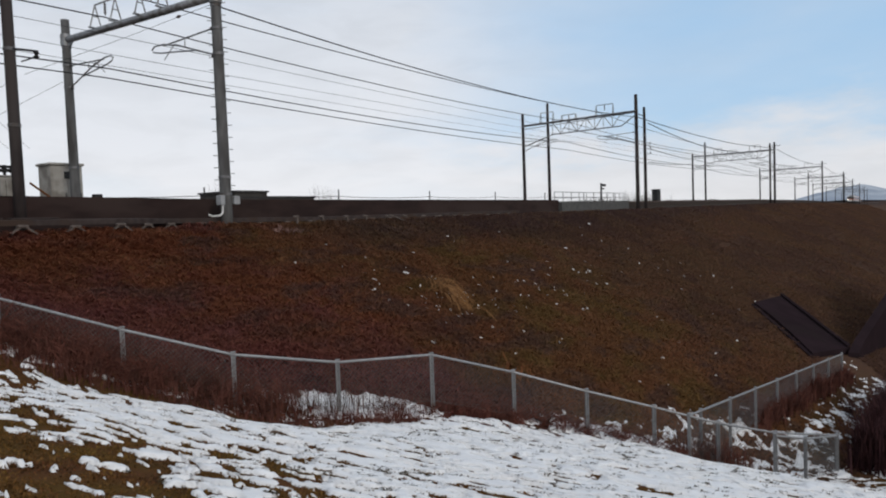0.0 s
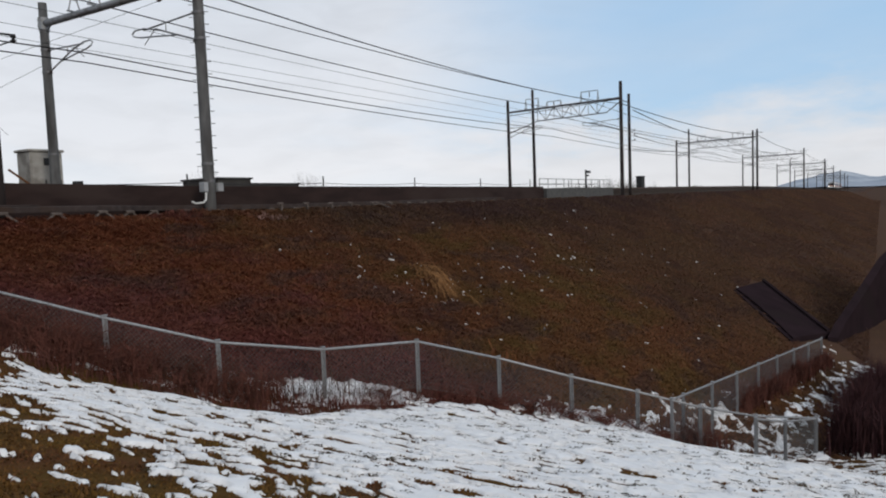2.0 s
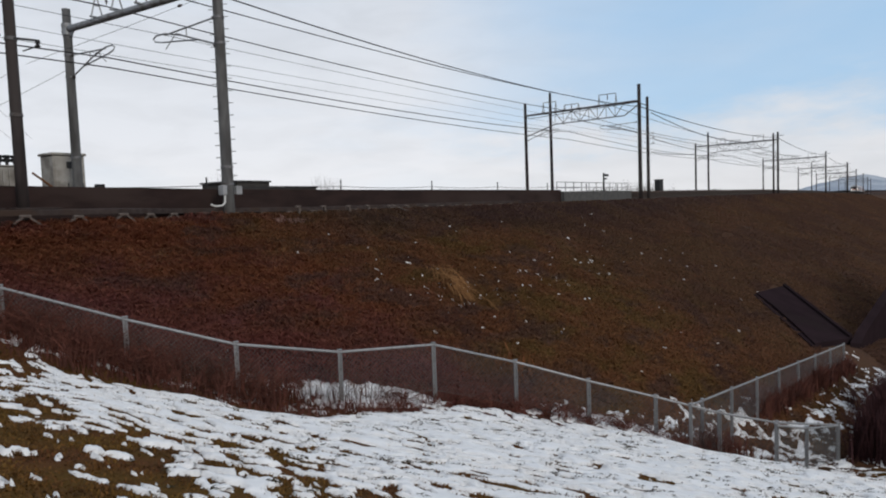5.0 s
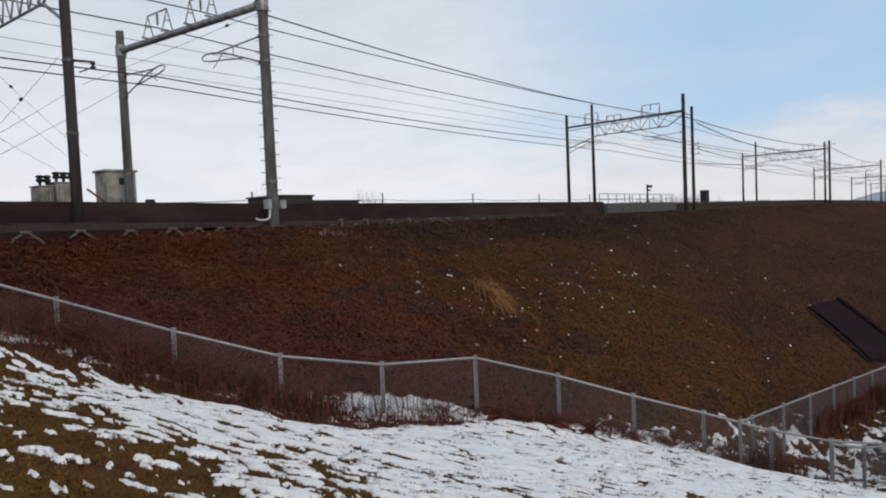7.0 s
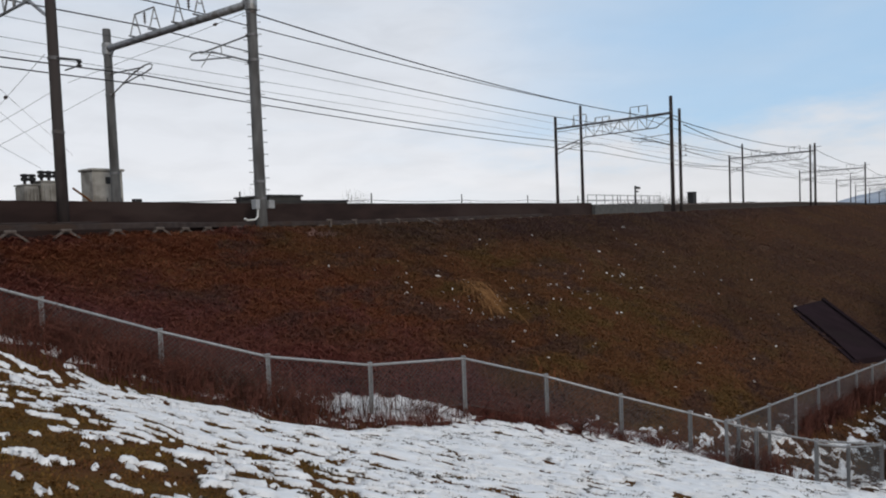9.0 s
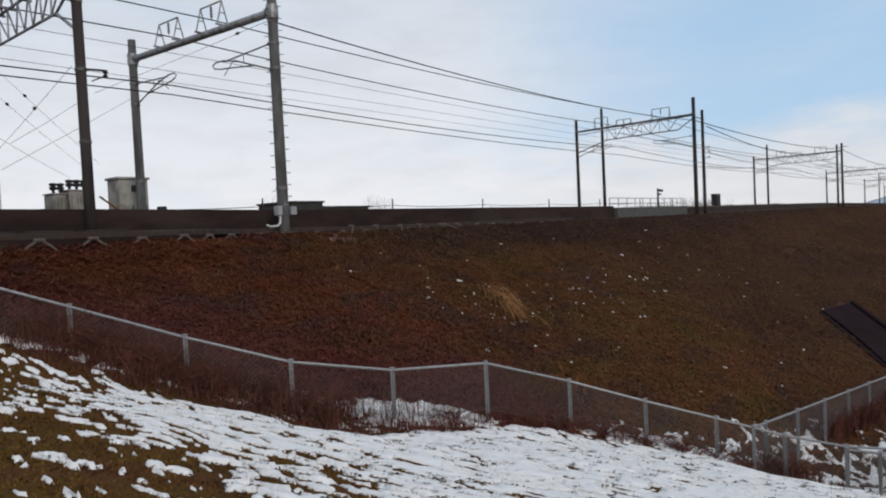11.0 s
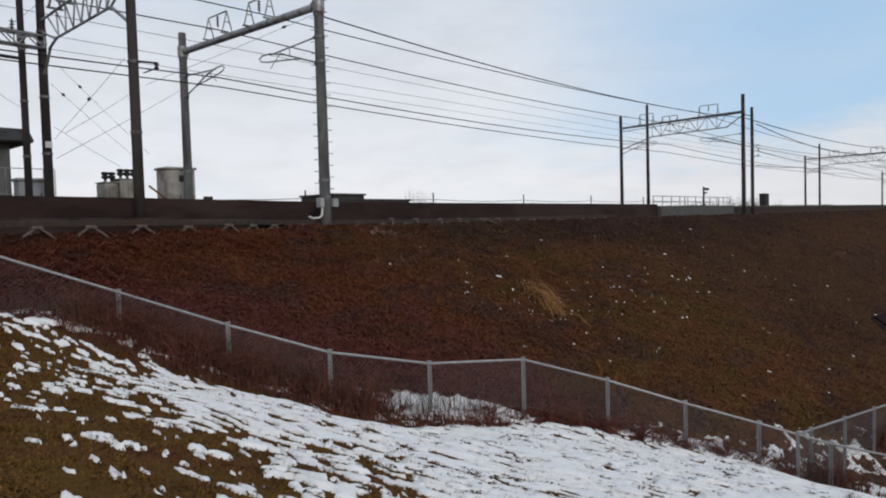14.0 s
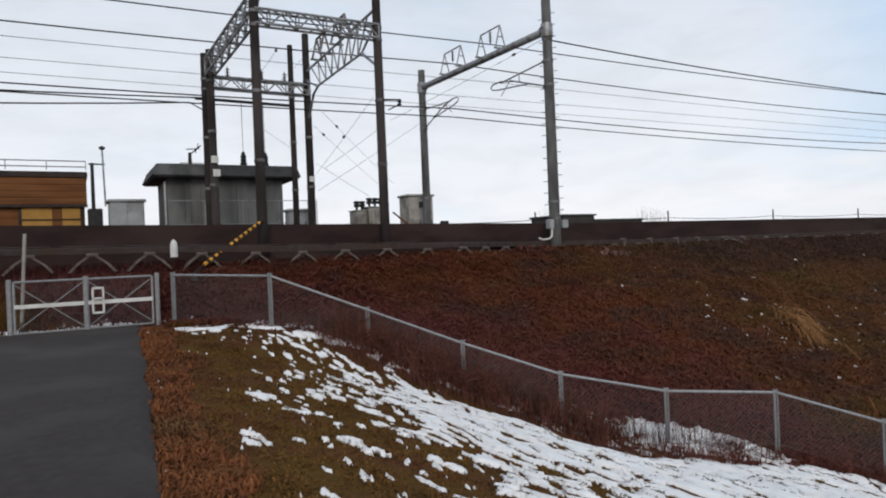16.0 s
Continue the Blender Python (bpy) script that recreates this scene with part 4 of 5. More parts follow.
part("bar", Mesh().tube((9.98, 30.6, 4.18), (10.4, 30.6, 4.18), 0.025), M_white, part_frame)


def transformer(x0, x1, z1, bushings):
    t = thing("transformer", "beige steel transformer tank with dark bushings on top", "transformer", "transformers")
    part("tank", Mesh().box(x0, x1, 31.0, 32.0, 1.95, z1, 0.05), M_cab, t)
    part("lid", Mesh().box(x0 - 0.04, x1 + 0.04, 30.96, 32.04, z1, z1 + 0.05, 0.015), M_cab, t)
    for i in range(4):
        x = x0 + (x1 - x0) * (i + 0.5) / 4
        part("fin", Mesh().box(x - 0.02, x + 0.02, 30.93, 30.998, 2.2, z1 - 0.15), M_cab, t)
    for x in bushings:
        part("bushing", Mesh().turned((x, 31.3, z1 + 0.05), [(0.06, 0), (0.06, 0.12), (0.15, 0.16), (0.15, 0.28), (0.08, 0.30), (0.16, 0.34), (0.16, 0.42), (0.05, 0.45)], 10), M_dark, t)


transformer(12.55, 13.1, 3.72, (12.68, 12.97))
transformer(13.2, 14.15, 3.88, (13.35, 13.65, 13.95))
m = Mesh().tube((14.3, 30.6, 3.6), (16.2, 30.4, 2.08), 0.045)
tagged(part("timber_prop", m, M_orange), "slanting brown prop leaning at the beige cabinet", "prop")
tagged(part("junction_box", Mesh().box(16.65, 17.0, 29.8, 30.1, 1.95, 3.1, 0.02), M_dark), "small dark junction box on a stem", "junction box")

# ---- along the line, farther off ----
ff = thing("far_fence", "thin dark post and wire fence beyond the tracks", "fence")
for i in range(9):
    x = 2.5 + i * 11.6
    part("post", Mesh().tube((x, 34.2, 1.4), (x, 34.2, 3.75), 0.05), M_dark, ff)
part("wire", Mesh().path([(2.5 + i * 2.9, 34.2, 3.25 - (0.12 if i % 4 == 2 else 0.09 if i % 2 else 0)) for i in range(33)], 0.02, 4), M_wire, ff)
pr = thing("guard_rail", "grey steel guard rail beside the far track", "railing")
for x in np.arange(69, 92.1, 2.3):
    part("post", Mesh().tube((x, 31.6, 2.0), (x, 31.6, 3.7), 0.045), M_galv, pr)
for z in (3.1, 3.68):
    part("bar", Mesh().tube((69, 31.6, z), (92, 31.6, z), 0.04), M_galv, pr)
sg = thing("signal_post", "dark trackside signal post with two arms", "signal")
part("post", Mesh().tube((81.5, 31.0, 2.0), (81.5, 31.0, 4.85), 0.12, 0.10, 8), M_dark, sg)
part("lamp_arm", Mesh().box(81.4, 83.0, 30.9, 31.1, 4.45, 4.75, 0.04), M_dark, sg)
part("lamp_arm", Mesh().box(81.4, 82.4, 30.9, 31.1, 4.05, 4.25, 0.04), M_dark, sg)
cabinet("trackside_cabinet", "dark trackside equipment cabinet by the far line", 104.8, 106.6, 31.0, 31.8, 4.35, M_dark)
fb = thing("far_building", "low dark flat-roofed building beyond the railway", "building")
part("wall", Mesh().box(49.0, 53.5, 60.0, 66.0, -5, 4.9), M_farbuild, fb)
part("roof", Mesh().box(48.8, 53.7, 59.8, 66.2, 4.9, 5.1, 0.03), M_hutroof, fb)
fb = thing("far_building", "long low dark building beyond the railway", "building")
part("wall", Mesh().box(53.6, 62.0, 61.0, 66.0, -5, 4.35), M_farbuild, fb)
part("roof", Mesh().box(53.7, 62.2, 60.8, 66.2, 4.35, 4.55, 0.03), M_hutroof, fb)


def blades(name, px, py, pz, length, width, lean, material, label, category, soft=False):
    """One object of many thin three-sided leaves, each a bent strip that rises from its foot."""
    n = len(px)
    a = rng.uniform(0, 2 * math.pi, n)
    d = np.stack([np.cos(a), np.sin(a), np.zeros(n)], 1)
    s = np.stack([-np.sin(a), np.cos(a), np.zeros(n)], 1) * (np.asarray(width) / 2)[:, None]
    base = np.stack([px, py, pz - 0.02], 1)
    L = np.asarray(length)[:, None]
    q = np.asarray(lean)[:, None]
    up = np.array([[0, 0, 1.0]])
    mid = base + d * L * q * 0.35 + up * L * 0.6
    tip = base + d * L * q + up * L * (1 - 0.35 * q)
    v = np.stack([base - s, base + s, mid + s * 0.8, mid - s * 0.8, tip], 1).reshape(-1, 3)
    k = np.arange(n)[:, None] * 5
    tri = np.concatenate([k + [[0, 1, 2]], k + [[0, 2, 3]], k + [[3, 2, 4]]], 1).reshape(-1, 3)
    if soft:
        # turn every face to the open side of the slope
        e1, e2 = v[tri[:, 1]] - v[tri[:, 0]], v[tri[:, 2]] - v[tri[:, 0]]
        away = np.cross(e1, e2) @ np.array([-0.2, -0.6, 0.75]) < 0
        tri[away] = tri[away][:, [0, 2, 1]]
    me = bpy.data.meshes.new(name)
    me.vertices.add(len(v))
    me.vertices.foreach_set("co", v.ravel())
    me.loops.add(tri.size)
    me.loops.foreach_set("vertex_index", tri.ravel().astype(np.int32))
    me.polygons.add(len(tri))
    me.polygons.foreach_set("loop_start", np.arange(0, tri.size, 3, dtype=np.int32))
    me.materials.append(material)
    me.update(calc_edges=True)
    me.validate()
    if soft:
        # matted grass takes the light like the slope it lies on
        nv = np.stack([-(land(px + 0.3, py) - land(px - 0.3, py)) / 0.6, -(land(px, py + 0.3) - land(px, py - 0.3)) / 0.6, np.ones(n)], 1)
        nv = nv / np.linalg.norm(nv, axis=1)[:, None] + rng.normal(0, 0.22, (n, 3))
        nv = nv / np.linalg.norm(nv, axis=1)[:, None]
        me.normals_split_custom_set_from_vertices(np.repeat(nv, 5, axis=0))
    return tagged(new(name, me), label, category, kind="stuff")


# hedge tops beyond the railway
n = 5000
hx = rng.uniform(20, 240, n)
hy = 45 + rng.uniform(0, 3, n) + hx * 0.02
hz = 2.4 + 1.5 * fbm(hx * 0.12, hx * 0.0 + 3.1) + hx * 0.001
blades("far_hedge", hx, hy, hz - 0.9, rng.uniform(0.5, 1.2, n), rng.uniform(0.03, 0.09, n), rng.uniform(0.1, 0.6, n), M_farhedge, "bare brown hedge tops beyond the railway", "hedge")

# mountains far down the line, with the haze in their colour
mx = np.linspace(2600, 3600, 16)
my = np.linspace(-1500, 900, 90)
MX, MY = np.meshgrid(mx, my)
prof = 60 * np.exp(-((MY - 150) / 90) ** 2) + 32 * np.exp(-((MY - 280) / 90) ** 2) + 46 * np.exp(-((MY + 70) / 150) ** 2) + 35 * np.exp(-((MY + 600) / 300) ** 2)
MZ = -8 + prof * (0.75 + 0.5 * fbm(MY * 0.012, MX * 0.006)) * np.exp(-((MX - 3050) / 330) ** 2)
tagged(sheet("backdrop_mountain", mx, my, MZ, M_mount), "hazy blue-grey mountain ridge on the horizon", "mountain", kind="structure")

# ---- chain-link fence ----
F_H = 1.1


def fence_run(label, posts, height=F_H, mesh_step=0.09):
    """posts: (x, y, foot); a tube rail on top, wire netting between."""
    f = thing("chain_link_fence", label, "fence", "chain-link fences")
    tops = []
    facing = math.degrees(math.atan2(posts[-1][1] - posts[0][1], posts[-1][0] - posts[0][0]))
    for x, y, z in posts:
        zg = min(z, float(land(x, y))) - 0.25
        # two flanges and a recessed web imitate the reflection along the post
        pm = Mesh().box(-0.040, -0.022, -0.03, 0.03, zg - z, height, 0.004).box(0.022, 0.040, -0.03, 0.03, zg - z, height, 0.004).box(-0.03, 0.03, 0.008, 0.02, zg - z, height - 0.01)
        p = part("post", pm, M_fence, f)
        p.matrix_local = pose(x, y, z, 0, 0, facing)
        part("post_cap", Mesh().box(-0.05, 0.05, -0.034, 0.034, height, height + 0.02, 0.006), M_fence, p)
        tops.append((x, y, z + height - 0.04))
    for a, b in zip(tops, tops[1:]):
        part("top_rail", Mesh().tube(a, b, 0.027, 0.027, 8), M_fence, f)
        a, b = Vector(a), Vector(b)
        low = Vector((0, 0, -(height - 0.1)))
        part("bottom_wire", Mesh().tube(a + low, b + low, 0.005, 0.005, 4), M_mesh, f)
        run, w, h = b - a, (b - a).length, height - 0.1
        m = Mesh()
        for sgn in (1, -1):
            for k in range(int((w + h) / mesh_step) + 1):
                o = k * mesh_step - (h if sgn > 0 else 0)
                # a slanting wire from (o, 0) up to (o + sgn * h, h), cut off at the posts
                t0, t1 = 0.0, 1.0
                u0, u1 = o, o + sgn * h
                if sgn < 0:
                    u0, u1 = o, o - h
                lo, hi = min(u0, u1), max(u0, u1)
                if hi <= 0 or lo >= w:
                    continue
                ts = sorted([(0 - u0) / (u1 - u0), (w - u0) / (u1 - u0)])
                t0, t1 = max(t0, ts[0]), min(t1, ts[1])
                if t1 - t0 < 0.02:
                    continue
                pt = lambda t: a + run * ((u0 + (u1 - u0) * t) / w) + low * (1 - t)
                m.tube(pt(t0), pt(t1), 0.0028, 0.0028, 3, False)
        part("wire_netting", m, M_mesh, f)
    return f


fence_run("galvanised chain-link fence stepping down the snowy bank", [(2.1, 16.1, 0.25), (3.71, 14.07, 0.17), (5.51, 13.25, -0.63), (6.85, 11.66, -1.31), (8.17, 10.29, -1.90), (9.93, 9.34, -2.31),
          (11.9, 8.44, -2.46)])
fence_run("galvanised chain-link fence going down to the toe of the slope", [(11.9, 8.44, -2.46), (13.73, 7.44, -3.13), (14.86, 6.13, -3.69), (16.02, 4.92, -4.21), (17.12, 3.72, -4.73), (18.43, 2.64, -5.19),
          (20.59, 1.46, -5.70)])
fence_run("galvanised chain-link fence of the corner bay at the slope's toe", [(17.6, 2.53, -5.0), (18.67, 2.0, -5.31), (20.59, 1.46, -5.72)])
f2 = [(16.6, 4.26, -4.48)] + [tuple(np.array((17.31, 4.16, -4.54)) + (np.array((30.62, 1.98, -5.48)) - np.array((17.31, 4.16, -4.54))) * i / 7) for i in range(8)]
fence_run("galvanised chain-link fence along the toe of the railway slope", f2)

gate = thing("gate", "galvanised double-leaf chain-link gate with cross braces, closed", "gate")
GZ0 = 0.28
for x0, x1 in ((-0.90, 0.36), (0.42, 1.68)):
    leaf = part("gate_leaf", Mesh().tube((x0, 16.2, GZ0), (x1, 16.2, GZ0), 0.024).tube((x0, 16.2, GZ0 + 1.04), (x1, 16.2, GZ0 + 1.04), 0.024).tube((x0, 16.2, GZ0), (x0, 16.2, GZ0 + 1.04), 0.026).tube((x1, 16.2, GZ0), (x1, 16.2, GZ0 + 1.04), 0.026), M_fence, gate)
    part("mid_rail", Mesh().box(x0, x1, 16.17, 16.2, GZ0 + 0.50, GZ0 + 0.58), M_white, leaf, "pale flat mid rail")
    part("cross_brace", Mesh().tube((x0, 16.215, GZ0 + 1.0), (x1, 16.215, GZ0 + 0.04), 0.012).tube((x0, 16.225, GZ0 + 0.04), (x1, 16.225, GZ0 + 1.0), 0.012), M_fence, leaf)
    net = Mesh()
    for k in range(-14, 18):
        for sgn in (1, -1):
            u0 = k * 0.075 if sgn > 0 else k * 0.075 + 1.0
            ts = sorted([-u0 / sgn, (1.26 - u0) / sgn])
            t0, t1 = max(0, ts[0]), min(1, ts[1])
            if t1 - t0 > 0.02:
                net.tube((x0 + u0 + sgn * t0, 16.23, GZ0 + 0.02 + t0), (x0 + u0 + sgn * t1, 16.23, GZ0 + 0.02 + t1), 0.0024, 0.0024, 3, False)
    part("wire_netting", net, M_mesh, leaf)
for x in (-0.98, 0.39, 1.78):
    part("gate_post", Mesh().tube((x, 16.2, -0.1), (x, 16.2, GZ0 + 1.1), 0.05, 0.05, 10), M_fence, gate)
lt = Mesh()
for z in (GZ0 + 0.32, GZ0 + 0.62, GZ0 + 0.84):
    lt.box(0.50, 0.72, 16.10, 16.16, z - 0.02, z + 0.02)
for x in (0.51, 0.71):
    lt.box(x - 0.02, x + 0.02, 16.10, 16.16, GZ0 + 0.32, GZ0 + 0.84)
part("latch", lt, M_white, gate, "pale square latch frame")

# ---- culvert wing walls at the foot of the slope, their shade painted near-black ----
cul = thing("culvert", "concrete wing walls of a culvert in the slope, shade put into their near-black colour", "culvert")
# slab laid on the slope, standing in for an underpass wall in shadow
part("shaded_wall_slab", Mesh().loft([[(xa, ya_, float(land(xa, ya_)) + 0.22), (xb, yb_, float(land(xb, yb_)) + 0.30), (xb, yb_, float(land(xb, yb_)) - 1.0), (xa, ya_, float(land(xa, ya_)) - 1.0)]
                                for xa, ya_, xb, yb_ in ((32.3, 3.15, 36.0, 2.1), (34.4, 4.2, 38.2, 3.3), (36.3, 5.3, 40.3, 4.6), (37.6, 6.3, 42.2, 5.7))]), M_culvert_shade, cul)
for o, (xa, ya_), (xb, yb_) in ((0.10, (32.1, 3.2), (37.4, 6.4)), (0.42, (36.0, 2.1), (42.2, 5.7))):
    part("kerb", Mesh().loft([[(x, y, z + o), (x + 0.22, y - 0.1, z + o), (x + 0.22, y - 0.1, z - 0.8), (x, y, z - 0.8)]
                              for x, y, z in ((xa + (xb - xa) * q, ya_ + (yb_ - ya_) * q, float(land(xa + (xb - xa) * q, ya_ + (yb_ - ya_) * q))) for q in (0, 0.33, 0.66, 1))]), M_culvert_shade, cul)
part("wing_wall", Mesh().loft([[(x, y, z), (x + 0.5, y - 0.4, z - 0.1), (x + 0.6, y - 0.6, -7.0), (x, y, -7.0)] for x, y, z in ((35.6, 2.05, -5.3), (37.0, 1.88, -4.95), (42.0, 1.1, -4.0), (48, 0.1, -2.69), (56, -1.5, -1.7))]), M_culvert_shade, cul)

# ---- snow ----
def snow_mask(x, y):
    s = x - path_edge(y)
    u, w = x * 0.26 - y * 0.97, x * 0.97 + y * 0.26
    st = 0.5 + (fbm(u * 1.0, w * 2.8, 3, 0.5) - 0.5) * (1 - 0.5 * smooth01(s, 4, 7))
    fleck = fbm(u * 1.7 + 40, w * 5.2, 2, 0.55)
    fine = fbm(u * 4.4 + 11, w * 12.5 + 3, 2, 0.6)
    big = fbm(x * 0.35 + 5, y * 0.35, 2)
    mean = np.interp(s, (0.8, 1.3, 1.9, 2.4, 3.2, 4.5, 6, 9), (-0.55, -0.45, -0.37, -0.27, -0.12, 0.02, 0.085, 0.11)) + 0.06 * smooth01(y, 11, 13.2) * smooth01(s, 1.4, 2.4) - 0.34 * smooth01(x, 13.5, 19) + 0.05 * smooth01(x, 6, 8) * (1 - smooth01(x, 10, 13)) - 0.02 * (1 - smooth01(x, 8, 11))
    return 0.55 * (st - 0.5) + 0.60 * (fleck - 0.5) + (2.05 - 0.55 * (1 - smooth01(s, 2.5, 5))) * (fine - 0.5) + 0.25 * (big - 0.5) + mean


def valley_side(x, y):
    """Positive on the near side of the fence line."""
    fy = np.interp(x, (0, 3.7, 5.5, 6.85, 8.17, 9.93, 11.9, 13.73, 16, 20.6, 30), (15.6, 14.0, 12.9, 11.4, 10.0, 9.0, 8.2, 7.2, 4.7, 1.1, -4))
    return fy - y


def bare_strip(x):
    """How far the bare brown strip before the fence reaches out."""
    return np.interp(x, (3.9, 4.8, 5.8, 6.5, 7.3, 8.2, 9.2, 10.2, 11.2, 12, 14), (0.2, 1.2, 1.05, 0.95, 1.1, 1.45, 1.2, 0.8, 0.4, 0.1, 0.15))


def snow_sheet(name, x0, x1, y0, y1, step, fn, label):
    xs_, ys_ = np.arange(x0, x1, step), np.arange(y0, y1, step)
    X, Y = np.meshgrid(xs_, ys_)
    mk = fn(X, Y)
    Z = land(X, Y) + rough(X, Y) + np.clip(mk * 0.9, -0.09, 0.03) + 0.008 + 0.030 * (vnoise(X * 3.1, Y * 3.1) - 0.5) + 0.012 * (vnoise(X * 8, Y * 8) - 0.5)
    nx = len(xs_)
    I, J = np.meshgrid(np.arange(nx - 1), np.arange(len(ys_) - 1))
    keep = (mk[:-1, :-1] > -0.1) | (mk[1:, 1:] > -0.1)
    a = (J * nx + I)[keep]
    me = bpy.data.meshes.new(name)
    co = np.stack([X, Y, Z], -1).reshape(-1, 3)
    used = np.unique(np.concatenate([a, a + 1, a + nx, a + nx + 1]))
    remap = -np.ones(len(co), int)
    remap[used] = np.arange(len(used))
    me.from_pydata(co[used].tolist(), [], remap[np.stack([a, a + 1, a + nx + 1, a + nx], 1)].tolist())
    me.materials.append(M_snow)
    me.polygons.foreach_set("use_smooth", [True] * len(me.polygons))
    me.update()
    return tagged(new(name, me), label, "snow", kind="stuff")


snow_sheet("snow_cover", 0.5, 21.6, -3, 15.2, 0.036, lambda x, y: np.where(valley_side(x, y) > 0.05, snow_mask(x, y) - 0.7 * (1 - smooth01(valley_side(x, y) - bare_strip(x), -0.3, 0.2)), -1), "thin patchy melting snow lying on the grass bank")
snow_sheet("snow_cover", 0.5, 26.0, -16, -3.0, 0.12, snow_mask, "thin patchy melting snow lying on the grass bank")
def patch_mask(x, y):
    """A wedge of lying snow behind the fence that thins out towards the angle post."""
    v = -valley_side(x, y)
    top = np.interp(x, (6.2, 7.2, 8.8, 9.5, 10.3, 11, 11.65, 12.3), (0.3, 0.8, 1.05, 1.2, 1.25, 1.1, 0.8, 0.05))
    body = np.minimum(np.minimum(v * 1.5 + 0.1, (top - v) * 0.9), 0.3)
    n = 0.4 * (fbm(x * 2.6, y * 4.2) - 0.5) + (0.25 + 1.65 * (1 - smooth01(x, 8.6, 10.2))) * (fbm(x * 7 + 9, y * 9, 2) - 0.5)
    return np.where(v > -0.1, body + n - 0.10 * (1 - smooth01(x, 8.0, 10.0)), -1)


def strip_mask(x, y):
    """Broken snow at the toe: along both sides of the lower fence and of the side fence."""
    v = valley_side(x, y)
    n = 1.3 * (fbm(x * 2.0, y * 3.0) - 0.5) + 1.5 * (fbm(x * 5.2 + 7, y * 7.5, 2) - 0.5)
    toe = 0.26 - 0.75 * np.abs(v + 0.45) + 0.30 * smooth01(x, 14.5, 16) - 0.28 * smooth01(x, 16.6, 17.6) - 0.5 * (1 - smooth01(x, 13, 14.5)) - 0.5 * smooth01(x, 20.5, 22)
    side = 0.10 + 0.20 * (1 - smooth01(x, 20, 23)) - 0.55 * np.abs(y - (4.16 - (x - 17.3) * 0.164) + 0.95) - 0.5 * (1 - smooth01(x, 17, 18.5)) - 0.6 * smooth01(x, 33, 35)
    back = 0.12 - 0.6 * np.abs(y - (4.16 - (x - 17.3) * 0.164) - 0.4) - 0.5 * smooth01(x, 19.5, 23) - 0.5 * (1 - smooth01(x, 16, 17.5))
    return np.where(v < 0.2, np.maximum(np.maximum(toe, side), back) + n, -1)


snow_sheet("snow_patch", 6.0, 12.8, 8.2, 12.6, 0.06, patch_mask,
           "patch of old snow behind the fence")
snow_sheet("snow_strip", 13, 35, -3, 7.6, 0.08, strip_mask,
           "broken strip of snow along the slope's toe")
snow_sheet("snow_strip", 1.9, 7.6, 10.4, 17.2, 0.06, lambda x, y: 0.16 - 0.75 * np.abs(valley_side(x, y) + 0.15) + 1.3 * (fbm(x * 2.4, y * 3.2) - 0.5) + 1.0 * (fbm(x * 5 + 7, y * 7, 2) - 0.5) - 0.35 * smooth01(x, 4.6, 7.2), "scraps of snow under the upper fence")
snow_sheet("snow_strip", -1.2, 2.6, 16.3, 17.0, 0.05, lambda x, y: 0.05 - 0.7 * np.abs(y - 16.5) + 1.2 * (fbm(x * 2.4, y * 3.2) - 0.5) + 1.0 * (fbm(x * 6 + 7, y * 7, 2) - 0.5), "scraps of snow behind the gate")
snow_sheet("snow_field", 20, 44, -12, 2.0, 0.14, lambda x, y: np.where(valley_side(x, y) > -3.5, 1.2 * (fbm(x * 0.8, y * 1.4) - 0.5) + 1.3 * (fbm(x * 2.6, y * 4, 2) - 0.5) - 0.20, -1), "broken snow among brush at the slope's foot")

# scattered snow lumps left on the slope
lump = thing("snow_lumps", "small scattered remnants of snow on the brown slope", "snow", kind="stuff")
lm = Mesh()
for i in range(150):
    if i < 55:
        q = abs(random.gauss(0, 0.5))
        x, y = 17.3 + q * 15 + random.gauss(0, 0.7), 11.4 + q * 0.8 + random.gauss(0, 0.9)
    elif i < 90:
        x, y = random.gauss(17.8, 1.6), random.gauss(12.2, 1.3)
    else:
        x, y = random.uniform(6, 42), random.uniform(5, 16.5)
    if valley_side(x, y) > -0.6 or y > 18.2:
        continue
    s = random.uniform(0.004, 0.011) * (0.75 + x / 60) * (1.9 if random.random() < 0.12 else 1)
    k = 8
    w = [random.uniform(0.3, 1.7) for _ in range(k)]
    turn = random.gauss(0, 0.3)

    def ring(q, lift):
        out = []
        for j in range(k):
            u_, w_ = q * s * 3.6 * w[j] * math.cos(2 * math.pi * j / k), q * s * 0.6 * w[j] * math.sin(2 * math.pi * j / k)
            xx, yy = x + u_ * (0.5 + turn) + w_ * 0.87, y - u_ * 0.87 + w_ * (0.5 + turn)
            out.append((xx, yy, float(land(xx, yy) + rough(x, y)) + lift))
        return out

    lm.loft([ring(1.0, 0.0), ring(1.0, 0.045), ring(0.55, 0.06)])
part("remnants", lm, M_snow, lump)

# ---- grass, brush ----
def scatter(n, x0, x1, y0, y1):
    return rng.uniform(x0, x1, n), rng.uniform(y0, y1, n)


def far_spread(n):
    """Places along the line, ever sparser with distance."""
    grid = np.linspace(2, 420, 4000)
    c = np.cumsum(1 / (1 + (grid / 20) ** 1.6))
    return np.interp(rng.random(n) * c[-1], c, grid)


